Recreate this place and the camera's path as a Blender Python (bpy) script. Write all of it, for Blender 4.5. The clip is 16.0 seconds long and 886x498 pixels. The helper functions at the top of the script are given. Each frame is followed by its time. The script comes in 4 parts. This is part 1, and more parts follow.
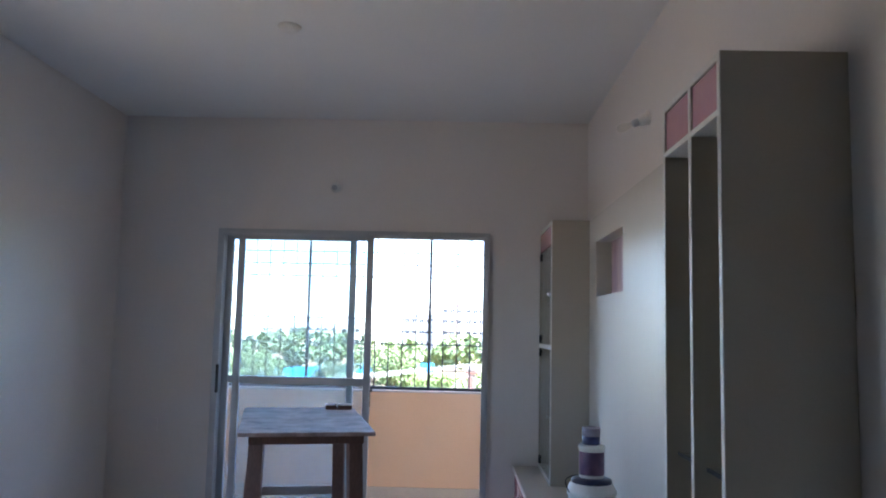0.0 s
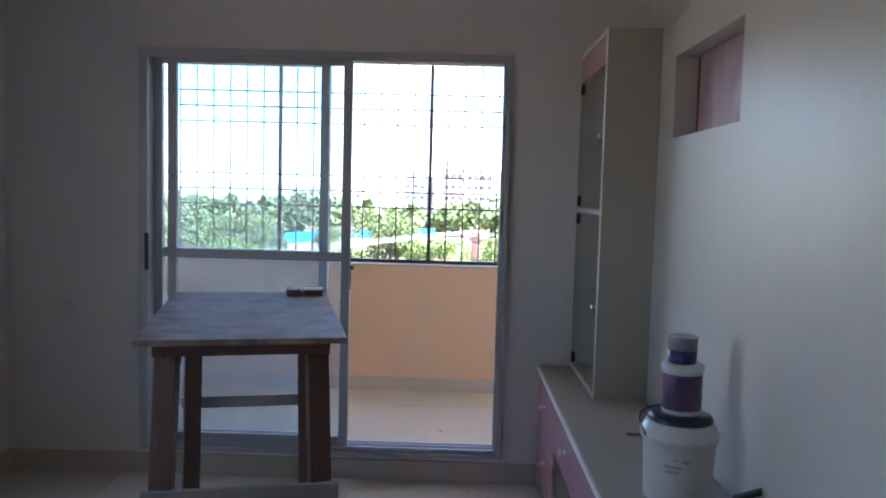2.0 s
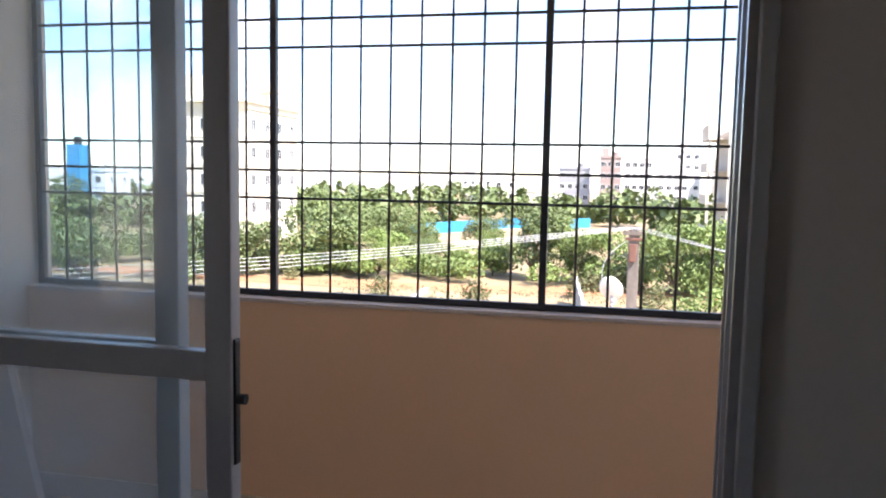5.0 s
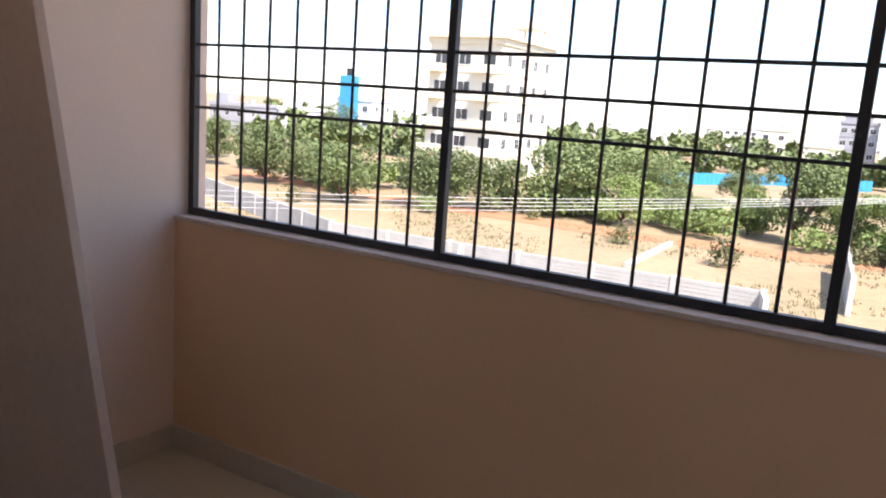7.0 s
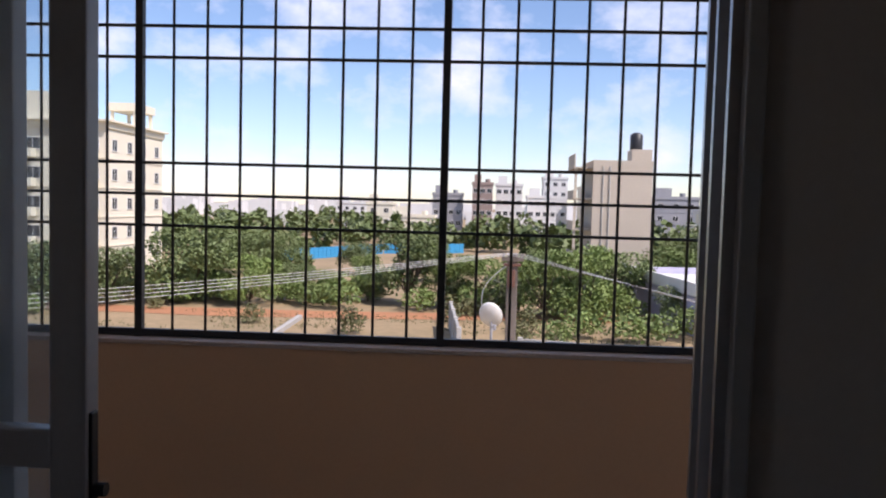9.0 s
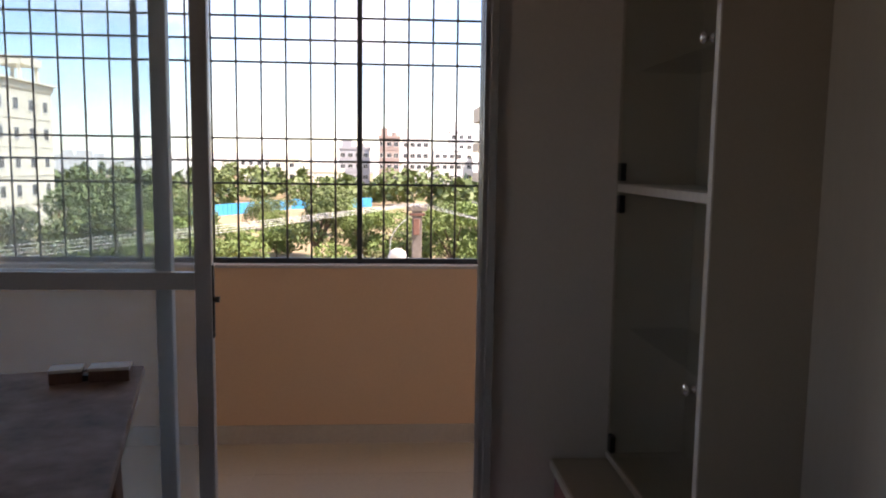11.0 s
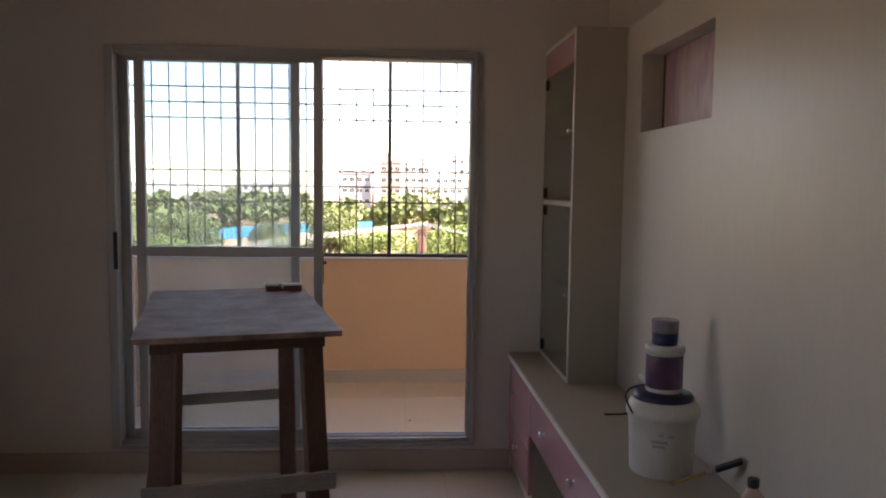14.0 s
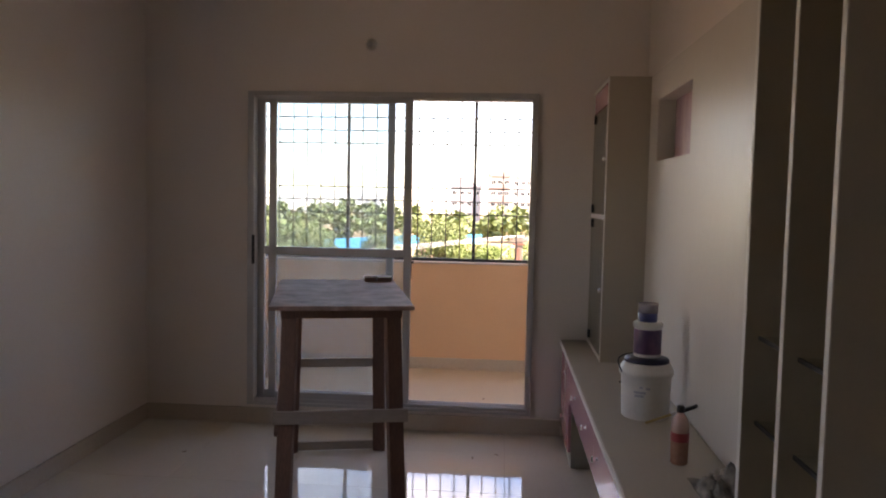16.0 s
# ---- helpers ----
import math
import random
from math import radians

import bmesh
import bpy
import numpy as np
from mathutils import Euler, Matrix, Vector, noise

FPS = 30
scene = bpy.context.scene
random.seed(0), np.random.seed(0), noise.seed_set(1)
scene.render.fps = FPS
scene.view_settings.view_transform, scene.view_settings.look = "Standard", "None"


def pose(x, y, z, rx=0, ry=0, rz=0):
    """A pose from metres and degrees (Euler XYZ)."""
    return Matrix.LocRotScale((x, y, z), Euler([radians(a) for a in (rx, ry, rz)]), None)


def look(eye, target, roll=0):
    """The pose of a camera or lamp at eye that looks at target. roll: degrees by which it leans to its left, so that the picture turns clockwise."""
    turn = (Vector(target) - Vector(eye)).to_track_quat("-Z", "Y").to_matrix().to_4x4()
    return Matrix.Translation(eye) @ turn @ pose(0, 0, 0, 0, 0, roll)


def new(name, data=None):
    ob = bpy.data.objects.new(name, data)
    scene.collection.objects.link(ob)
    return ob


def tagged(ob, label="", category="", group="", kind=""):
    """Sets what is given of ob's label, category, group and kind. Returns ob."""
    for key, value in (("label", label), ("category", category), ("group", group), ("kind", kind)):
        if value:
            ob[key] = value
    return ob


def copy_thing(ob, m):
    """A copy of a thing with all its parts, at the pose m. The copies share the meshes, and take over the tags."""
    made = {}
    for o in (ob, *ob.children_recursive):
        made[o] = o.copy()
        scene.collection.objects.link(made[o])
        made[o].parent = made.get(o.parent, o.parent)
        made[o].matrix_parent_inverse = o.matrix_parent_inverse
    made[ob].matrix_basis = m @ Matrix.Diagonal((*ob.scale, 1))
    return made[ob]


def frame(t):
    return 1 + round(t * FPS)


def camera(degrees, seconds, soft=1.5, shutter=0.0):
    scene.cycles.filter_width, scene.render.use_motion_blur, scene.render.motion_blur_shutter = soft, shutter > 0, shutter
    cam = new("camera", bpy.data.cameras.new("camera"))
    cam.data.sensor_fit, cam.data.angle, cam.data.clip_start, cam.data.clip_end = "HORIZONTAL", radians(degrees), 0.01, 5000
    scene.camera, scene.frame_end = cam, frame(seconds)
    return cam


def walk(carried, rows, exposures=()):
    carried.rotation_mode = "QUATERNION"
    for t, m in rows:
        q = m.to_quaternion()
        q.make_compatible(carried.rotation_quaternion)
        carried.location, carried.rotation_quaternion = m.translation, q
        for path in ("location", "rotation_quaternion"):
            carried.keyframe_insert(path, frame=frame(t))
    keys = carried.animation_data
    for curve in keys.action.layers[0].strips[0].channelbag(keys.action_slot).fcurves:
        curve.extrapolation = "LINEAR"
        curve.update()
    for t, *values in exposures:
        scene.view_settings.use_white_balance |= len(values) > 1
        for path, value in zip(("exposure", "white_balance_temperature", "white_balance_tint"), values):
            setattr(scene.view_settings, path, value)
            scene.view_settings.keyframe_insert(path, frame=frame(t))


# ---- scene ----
cam = camera(59.9, 16.0, soft=2.0, shutter=0.12)
PATH = [
    (0, (0.046, -0.232, 1.544), (0.009, 1.757, 1.744), 1.3),
    (0.5, (0.054, -0.094, 1.529), (0.0, 1.89, 1.777), 1.5),
    (1, (0.019, 0.224, 1.526), (0.011, 2.224, 1.513), 2.5),
    (1.5, (0.014, 0.632, 1.506), (0.016, 2.629, 1.397), 2.3),
    (2, (0.006, 1.127, 1.5), (-0.025, 3.121, 1.352), 1.5),
    (2.5, (-0.019, 1.588, 1.494), (0.016, 3.582, 1.341), 1.5),
    (3, (0.019, 2.091, 1.498), (0.066, 4.085, 1.345), 0.9),
    (3.5, (0.046, 2.518, 1.482), (0.065, 4.511, 1.324), 0.9),
    (4, (0.042, 3.017, 1.48), (0.022, 5.009, 1.303), 1.5),
    (4.5, (0.086, 3.464, 1.49), (-0.211, 5.433, 1.31), 0.9),
    (5, (0.064, 3.911, 1.468), (-0.363, 5.856, 1.283), 1.1),
    (7.3, (-0.104, 4.849, 1.436), (-1.114, 6.535, 1.066), 4.2),
    (7.5, (-0.07, 4.827, 1.445), (-0.928, 6.614, 1.18), 3.8),
    (8, (-0.029, 4.659, 1.475), (-0.616, 6.571, 1.428), 2.1),
    (8.5, (-0.026, 4.425, 1.496), (-0.365, 6.395, 1.419), 1.8),
    (9, (-0.042, 4.116, 1.469), (-0.149, 6.11, 1.357), 1.5),
    (9.5, (0.043, 3.791, 1.495), (0.038, 5.783, 1.313), 0.8),
    (12, (-0.107, 2.288, 1.5), (0.083, 4.265, 1.271), 1.3),
    (12.5, (-0.135, 2.001, 1.514), (0.078, 3.977, 1.29), 1.2),
    (13, (-0.121, 1.673, 1.507), (0.098, 3.652, 1.322), 0.9),
    (13.5, (-0.126, 1.372, 1.517), (0.033, 3.358, 1.339), 0.4),
    (14, (-0.166, 1.04, 1.507), (-0.036, 3.029, 1.342), 0.7),
    (14.5, (-0.134, 0.777, 1.516), (-0.052, 2.77, 1.359), 1.3),
    (15, (-0.098, 0.5, 1.534), (-0.106, 2.494, 1.38), 1.0),
    (15.5, (-0.03, 0.335, 1.535), (-0.072, 2.329, 1.39), 1.7),
    (16, (0.059, 0.103, 1.526), (-0.094, 2.092, 1.391), 1.2),
]
EXPOSURES = [(0.0, 3.7, 5450, 11), (1.0, 3.45, 5550, 11), (2.0, 3.25, 5700, 12), (3.5, 2.82, 6100, 15), (5.0, 2.1, 6550, 16), (7.5, 1.4, 6600, 17), (8.0, 1.0, 6400, 17), (8.5, 0.55, 6500, 21), (9.0, 0.5, 6600, 21), (9.5, 0.6, 6950, 22), (12.0, 2.4, 7550, 21), (13.0, 2.45, 7850, 22), (16.0, 2.95, 8300, 25)]
walk(cam, [(t, look(eye, target, roll)) for t, eye, target, roll in PATH], EXPOSURES)

# ---- world and sun ----
SUN_EL, SUN_AZ = 52.0, 125.0     # azimuth clockwise from +y
world = bpy.data.worlds.new("sky_world")
scene.world = world
world.use_nodes = True
wn = world.node_tree.nodes
wn.clear()
w_out = wn.new("ShaderNodeOutputWorld")
w_bg = wn.new("ShaderNodeBackground")
w_bg.inputs["Strength"].default_value = 0.115
w_sky = wn.new("ShaderNodeTexSky")
w_sky.sky_type = "NISHITA"
w_sky.sun_disc = False
w_sky.sun_elevation = radians(SUN_EL)
w_sky.sun_rotation = radians(SUN_AZ)
w_sky.dust_density = 0.15
w_sky.ozone_density = 3.0
# loose fair-weather clouds
w_tc = wn.new("ShaderNodeTexCoord")
w_map = wn.new("ShaderNodeMapping")
w_map.inputs["Scale"].default_value = (1.0, 1.0, 1.7)
w_noise = wn.new("ShaderNodeTexNoise")
w_noise.inputs["Scale"].default_value = 7.5
w_noise.inputs["Detail"].default_value = 9.0
w_noise.inputs["Roughness"].default_value = 0.58
w_ramp = wn.new("ShaderNodeValToRGB")
w_ramp.color_ramp.elements[0].position = 0.47
w_ramp.color_ramp.elements[1].position = 0.72
w_mix = wn.new("ShaderNodeMix")
w_mix.data_type = "RGBA"
w_mix.inputs[7].default_value = (5.9, 6.4, 7.5, 1)
wl = world.node_tree.links
wl.new(w_tc.outputs["Generated"], w_map.inputs["Vector"])
wl.new(w_map.outputs["Vector"], w_noise.inputs["Vector"])
wl.new(w_noise.outputs["Fac"], w_ramp.inputs["Fac"])
wl.new(w_ramp.outputs["Color"], w_mix.inputs[0])
w_tint = wn.new("ShaderNodeMix")
w_tint.data_type, w_tint.blend_type = "RGBA", "MULTIPLY"
w_tint.inputs[0].default_value = 1.0
w_tint.inputs[7].default_value = (0.93, 0.965, 1.03, 1)
wl.new(w_sky.outputs["Color"], w_tint.inputs[6])
wl.new(w_tint.outputs[2], w_mix.inputs[6])
wl.new(w_mix.outputs[2], w_bg.inputs["Color"])
wl.new(w_bg.outputs["Background"], w_out.inputs["Surface"])

sun_data = bpy.data.lights.new("sun", "SUN")
sun_data.energy = 3.9
sun_data.angle = radians(0.53)
sun_data.color = (1.0, 0.95, 0.88)
sun = new("sun", sun_data)
sun_way = Vector((math.sin(radians(SUN_AZ)) * math.cos(radians(SUN_EL)), math.cos(radians(SUN_AZ)) * math.cos(radians(SUN_EL)), math.sin(radians(SUN_EL))))
sun.matrix_world = look(sun_way * 60, (0, 0, 0))


# fill lamp in an unseen west opening, added to brighten the room
fill_data = bpy.data.lights.new("added_fill_light", "AREA")
fill_data.shape, fill_data.size, fill_data.size_y, fill_data.energy = "RECTANGLE", 0.7, 1.2, 0.18
fill_data.color = (1.0, 0.97, 0.95)
fill_lamp = new("added_fill_light", fill_data)
fill_lamp.matrix_world = look((-2.44, 2.6, 1.45), (0.0, 2.6, 1.45))


# ---- materials ----
def material(name, base, rough=0.6, dark=None, scale=3.0, fine=60.0, bump=0.1, metal=0.0, amount=0.5, stretch=(1, 1, 1), bump_dist=0.004, spec=0.5, coat=0.0, random_value=0.0):
    """A surface with broad and fine variation of colour, gloss and relief."""
    m = bpy.data.materials.new(name)
    m.use_nodes = True
    n, l = m.node_tree.nodes, m.node_tree.links
    b = n["Principled BSDF"]
    tc, mp = n.new("ShaderNodeTexCoord"), n.new("ShaderNodeMapping")
    mp.inputs["Scale"].default_value = stretch
    l.new(tc.outputs["Object"], mp.inputs["Vector"])
    broad, grain = n.new("ShaderNodeTexNoise"), n.new("ShaderNodeTexNoise")
    broad.inputs["Scale"].default_value, broad.inputs["Detail"].default_value = scale, 6.0
    grain.inputs["Scale"].default_value, grain.inputs["Detail"].default_value = fine, 4.0
    for node in (broad, grain):
        l.new(mp.outputs["Vector"], node.inputs["Vector"])
    ramp = n.new("ShaderNodeValToRGB")
    ramp.color_ramp.elements[0].position, ramp.color_ramp.elements[1].position = 0.3, 0.7
    dark = dark or tuple(c * 0.82 for c in base)
    ramp.color_ramp.elements[0].color, ramp.color_ramp.elements[1].color = (*dark, 1), (*base, 1)
    add = n.new("ShaderNodeMath")
    add.operation = "MULTIPLY_ADD"
    add.inputs[1].default_value = amount
    half = n.new("ShaderNodeMath")
    half.operation = "MULTIPLY"
    half.inputs[1].default_value = 1.0 - amount
    l.new(broad.outputs["Fac"], half.inputs[0])
    l.new(grain.outputs["Fac"], add.inputs[0])
    l.new(half.outputs[0], add.inputs[2])
    l.new(add.outputs[0], ramp.inputs["Fac"])
    last = ramp.outputs["Color"]
    if random_value:
        info, hsv, rng = n.new("ShaderNodeObjectInfo"), n.new("ShaderNodeHueSaturation"), n.new("ShaderNodeMapRange")
        rng.inputs[3].default_value, rng.inputs[4].default_value = 1 - random_value, 1 + random_value
        l.new(info.outputs["Random"], rng.inputs[0])
        l.new(rng.outputs[0], hsv.inputs["Value"])
        l.new(last, hsv.inputs["Color"])
        last = hsv.outputs["Color"]
    l.new(last, b.inputs["Base Color"])
    rr = n.new("ShaderNodeMapRange")
    rr.inputs[3].default_value, rr.inputs[4].default_value = rough * 0.8, min(1.0, rough * 1.2)
    l.new(broad.outputs["Fac"], rr.inputs[0])
    l.new(rr.outputs[0], b.inputs["Roughness"])
    b.inputs["Metallic"].default_value = metal
    b.inputs["Specular IOR Level"].default_value = spec
    b.inputs["Coat Weight"].default_value = coat
    if bump:
        bp = n.new("ShaderNodeBump")
        bp.inputs["Strength"].default_value, bp.inputs["Distance"].default_value = bump, bump_dist
        l.new(add.outputs[0], bp.inputs["Height"])
        l.new(bp.outputs["Normal"], b.inputs["Normal"])
    return m


def glass(name, tint=(0.93, 0.97, 0.96), dust=0.1, rough=0.0):
    """Thin pane: clear, with a mirror film and a little settled dust."""
    m = bpy.data.materials.new(name)
    m.use_nodes = True
    n, l = m.node_tree.nodes, m.node_tree.links
    n.clear()
    out = n.new("ShaderNodeOutputMaterial")
    clear, gloss, veil = n.new("ShaderNodeBsdfTransparent"), n.new("ShaderNodeBsdfGlossy"), n.new("ShaderNodeBsdfTranslucent")
    chalk = n.new("ShaderNodeBsdfDiffuse")
    clear.inputs["Color"].default_value = (*tint, 1)
    gloss.inputs["Roughness"].default_value = rough
    veil.inputs["Color"].default_value = (0.8, 0.8, 0.78, 1)
    chalk.inputs["Color"].default_value = (0.75, 0.73, 0.7, 1)
    facing, fpow, fres = n.new("ShaderNodeLayerWeight"), n.new("ShaderNodeMath"), n.new("ShaderNodeMath")
    facing.inputs["Blend"].default_value = 0.5
    fpow.operation, fres.operation = "POWER", "MULTIPLY_ADD"
    fpow.inputs[1].default_value = 4.0
    fres.inputs[1].default_value, fres.inputs[2].default_value = 0.5, 0.03
    l.new(facing.outputs["Facing"], fpow.inputs[0])
    l.new(fpow.outputs[0], fres.inputs[0])
    a, d, both = n.new("ShaderNodeMixShader"), n.new("ShaderNodeMixShader"), n.new("ShaderNodeMixShader")
    l.new(fres.outputs[0], a.inputs[0])
    l.new(clear.outputs[0], a.inputs[1])
    l.new(gloss.outputs[0], a.inputs[2])
    both.inputs[0].default_value = 0.5
    l.new(veil.outputs[0], both.inputs[1])
    l.new(chalk.outputs[0], both.inputs[2])
    tc, nz, mr = n.new("ShaderNodeTexCoord"), n.new("ShaderNodeTexNoise"), n.new("ShaderNodeMapRange")
    nz.inputs["Scale"].default_value, nz.inputs["Detail"].default_value = 3.0, 8.0
    mr.inputs[3].default_value, mr.inputs[4].default_value = dust * 0.4, dust * 1.6
    l.new(tc.outputs["Object"], nz.inputs["Vector"])
    l.new(nz.outputs["Fac"], mr.inputs[0])
    l.new(mr.outputs[0], d.inputs[0])
    l.new(a.outputs[0], d.inputs[1])
    l.new(both.outputs[0], d.inputs[2])
    l.new(d.outputs[0], out.inputs["Surface"])
    return m


M = dict(
    wall=material("wall_paint", (0.80, 0.74, 0.69), 0.6, (0.73, 0.67, 0.62), 1.6, 90, 0.12, amount=0.35),
    satin=material("satin_wall_paint", (0.80, 0.74, 0.69), 0.42, (0.74, 0.68, 0.63), 1.6, 60, 0.04, amount=0.35),
    ceiling=material("ceiling_paint", (0.80, 0.78, 0.76), 0.85, (0.74, 0.72, 0.70), 1.2, 80, 0.1, amount=0.35),
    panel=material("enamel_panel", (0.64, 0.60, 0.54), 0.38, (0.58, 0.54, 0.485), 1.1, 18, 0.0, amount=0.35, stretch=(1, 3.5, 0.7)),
    tile=material("floor_tile", (0.77, 0.72, 0.64), 0.04, (0.69, 0.64, 0.56), 2.2, 40, 0.0, amount=0.3, random_value=0.03, coat=0.6),
    balcony_tile=material("balcony_tile", (0.56, 0.485, 0.385), 0.4, (0.49, 0.42, 0.33), 3, 50, 0.05, random_value=0.03),
    grout=material("grout", (0.42, 0.38, 0.32), 0.9),
    skirt=material("skirting_tile", (0.58, 0.50, 0.41), 0.2, (0.50, 0.43, 0.35), 3, 50, 0.05),
    peach=material("balcony_paint", (0.76, 0.505, 0.315), 0.8, (0.69, 0.445, 0.27), 1.4, 70, 0.2, amount=0.3),
    end_wall=material("pale_peach_paint", (0.80, 0.64, 0.52), 0.75, (0.73, 0.57, 0.46), 1.6, 80, 0.15, amount=0.35),
    coping=material("coping", (0.66, 0.57, 0.50), 0.8, (0.50, 0.42, 0.36), 5, 60, 0.3),
    alu=material("powder_coated_aluminium", (0.50, 0.50, 0.50), 0.38, (0.44, 0.44, 0.44), 4, 120, 0.04, spec=0.5),
    track=material("bare_aluminium", (0.55, 0.55, 0.56), 0.35, metal=0.9, bump=0.04),
    black=material("black_plastic", (0.02, 0.02, 0.022), 0.45, bump=0.03),
    iron=material("grille_paint", (0.035, 0.037, 0.04), 0.5, (0.02, 0.02, 0.022), 8, 160, 0.2, random_value=0.1),
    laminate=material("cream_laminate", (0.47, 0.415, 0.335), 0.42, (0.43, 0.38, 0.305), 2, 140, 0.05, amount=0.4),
    edge=material("white_edge_band", (0.83, 0.80, 0.75), 0.5, bump=0.03),
    pink=material("pink_laminate", (0.62, 0.33, 0.37), 0.22, (0.57, 0.29, 0.33), 3, 120, 0.03, coat=0.3),
    chrome=material("chrome", (0.85, 0.85, 0.86), 0.1, (0.8, 0.8, 0.8), metal=1.0, bump=0),
    ply=material("stained_table_board", (0.44, 0.31, 0.26), 0.58, (0.13, 0.085, 0.07), 11, 45, 0.3, amount=0.22, spec=0.22),
    wood=material("raw_bench_wood", (0.17, 0.09, 0.06), 0.7, (0.08, 0.04, 0.028), 2.5, 28, 0.4, stretch=(6, 6, 1)),
    pale=material("pale_batten_wood", (0.36, 0.31, 0.27), 0.7, (0.25, 0.22, 0.19), 3, 30, 0.3, stretch=(1, 6, 6)),
)
M["pane"] = glass("window_pane", (0.88, 0.93, 0.95), 0.10)
M["clear"] = glass("cabinet_glass", (0.96, 0.98, 0.97), 0.03)


# ---- mesh tools ----
def bx(bm, x0, x1, y0, y1, z0, z1, bevel=0.0, turn=None):
    """A box with eased edges, added to bm."""
    made = bmesh.ops.create_cube(bm, size=1.0)["verts"]
    m = Matrix.Translation(((x0 + x1) / 2, (y0 + y1) / 2, (z0 + z1) / 2)) @ Matrix.Diagonal((x1 - x0, y1 - y0, z1 - z0, 1))
    bmesh.ops.transform(bm, matrix=(turn @ m) if turn else m, verts=made)
    if bevel:
        edges = list({e for v in made for e in v.link_edges})
        bmesh.ops.bevel(bm, geom=edges, offset=bevel, segments=2, affect="EDGES", profile=0.6)


def rod(bm, a, b, r, r2=None, n=10):
    """A round or tapered bar from a to b."""
    a, b = Vector(a), Vector(b)
    way = b - a
    m = Matrix.Translation((a + b) / 2) @ way.to_track_quat("Z", "Y").to_matrix().to_4x4()
    bmesh.ops.create_cone(bm, cap_ends=True, segments=n, radius1=r, radius2=r if r2 is None else r2, depth=way.length, matrix=m)


def beam(bm, a, b, w, d, bevel=0.003):
    """A square-sawn bar from a to b."""
    a, b = Vector(a), Vector(b)
    way = b - a
    q = way.to_track_quat("Z", "Y").to_matrix().to_4x4()
    bx(bm, -w / 2, w / 2, -d / 2, d / 2, -way.length / 2, way.length / 2, bevel, Matrix.Translation((a + b) / 2) @ q)


def lathe(bm, profile, n=32):
    """A turned shape round z from (radius, height) pairs."""
    rings = []
    for r, z in profile:
        rings.append([bm.verts.new((r * math.cos(2 * math.pi * i / n), r * math.sin(2 * math.pi * i / n), z)) for i in range(n)])
    for lo, hi in zip(rings, rings[1:]):
        for i in range(n):
            bm.faces.new((lo[i], lo[(i + 1) % n], hi[(i + 1) % n], hi[i]))
    bm.faces.new(rings[0][::-1])
    bm.faces.new(rings[-1])


def ob_of(name, bm, mat, parent=None, smooth=False, at=None):
    me = bpy.data.meshes.new(name)
    if smooth:
        for f in bm.faces:
            f.smooth = True
    bm.to_mesh(me)
    bm.free()
    me.materials.append(mat)
    o = new(name, me)
    if at is not None:
        o.matrix_basis = at
    if parent is not None:
        o.parent = parent
    return o


def box_ob(name, dims, mat, parent=None, bevel=0.002):
    bm = bmesh.new()
    bx(bm, *dims, bevel)
    return ob_of(name, bm, mat, parent)


def thing(name, at, label, category, group=""):
    e = new(name)
    e.empty_display_size = 0.1
    e.matrix_basis = at
    return tagged(e, label, category, group)


# ---- rooms ----
XL, XR, YB, YW, H = -2.295, 0.94, -4.4, 5.03, 2.97     # room; YW is the inner face of the door wall
YO, YP = 5.23, 6.84                                  # outer face of the door wall, inner face of the parapet
BX0, BX1, BZ = -2.475, 2.10, 0.0                     # balcony ends and floor
DX0, DX1, DZ0, DZ1 = -1.60, 0.268, 0.13, 2.185       # door opening


def wall(name, boxes, mat, label):
    bm = bmesh.new()
    for b in boxes:
        bx(bm, *b)
    return tagged(ob_of(name, bm, mat), label, "wall", kind="structure")


wall("wall_north", [(XL - 0.2, DX0, YW, YO, -0.3, H + 0.15), (DX1, BX1 + 0.2, YW, YO, -0.3, H + 0.15),
                    (DX0, DX1, YW, YO, DZ1, H + 0.15), (DX0, DX1, YW, YO, -0.3, DZ0)], M["wall"], "plain off-white painted wall round the balcony door")
EY0, EY1, EZ0, EZ1 = 2.2, 3.0, 0.8, 2.1          # unseen opening added in the west wall to let in fill light
wall("wall_west", [(XL - 0.2, XL, YB - 0.2, EY0, -0.3, H + 0.15), (XL - 0.2, XL, EY1, YW, -0.3, H + 0.15),
                   (XL - 0.2, XL, EY0, EY1, -0.3, EZ0), (XL - 0.2, XL, EY0, EY1, EZ1, H + 0.15)], M["satin"], "plain off-white wall in satin enamel paint")
wall("wall_east", [(XR, XR + 0.2, YB - 0.2, YW, -0.3, H + 0.15)], M["satin"], "plain off-white painted wall behind the built-in units")
wall("wall_south", [(XL, XR, YB - 0.2, YB, -0.3, H + 0.15)], M["wall"], "plain off-white painted wall")
tagged(box_ob("ceiling", (XL, XR, YB, YW, H, H + 0.15), M["ceiling"], bevel=0), "white painted flat plaster ceiling", "ceiling", kind="structure")
floor = tagged(box_ob("floor", (XL, XR, YB, YW, -0.3, -0.006), M["grout"], bevel=0), "glossy beige vitrified tile floor", "floor", kind="structure")
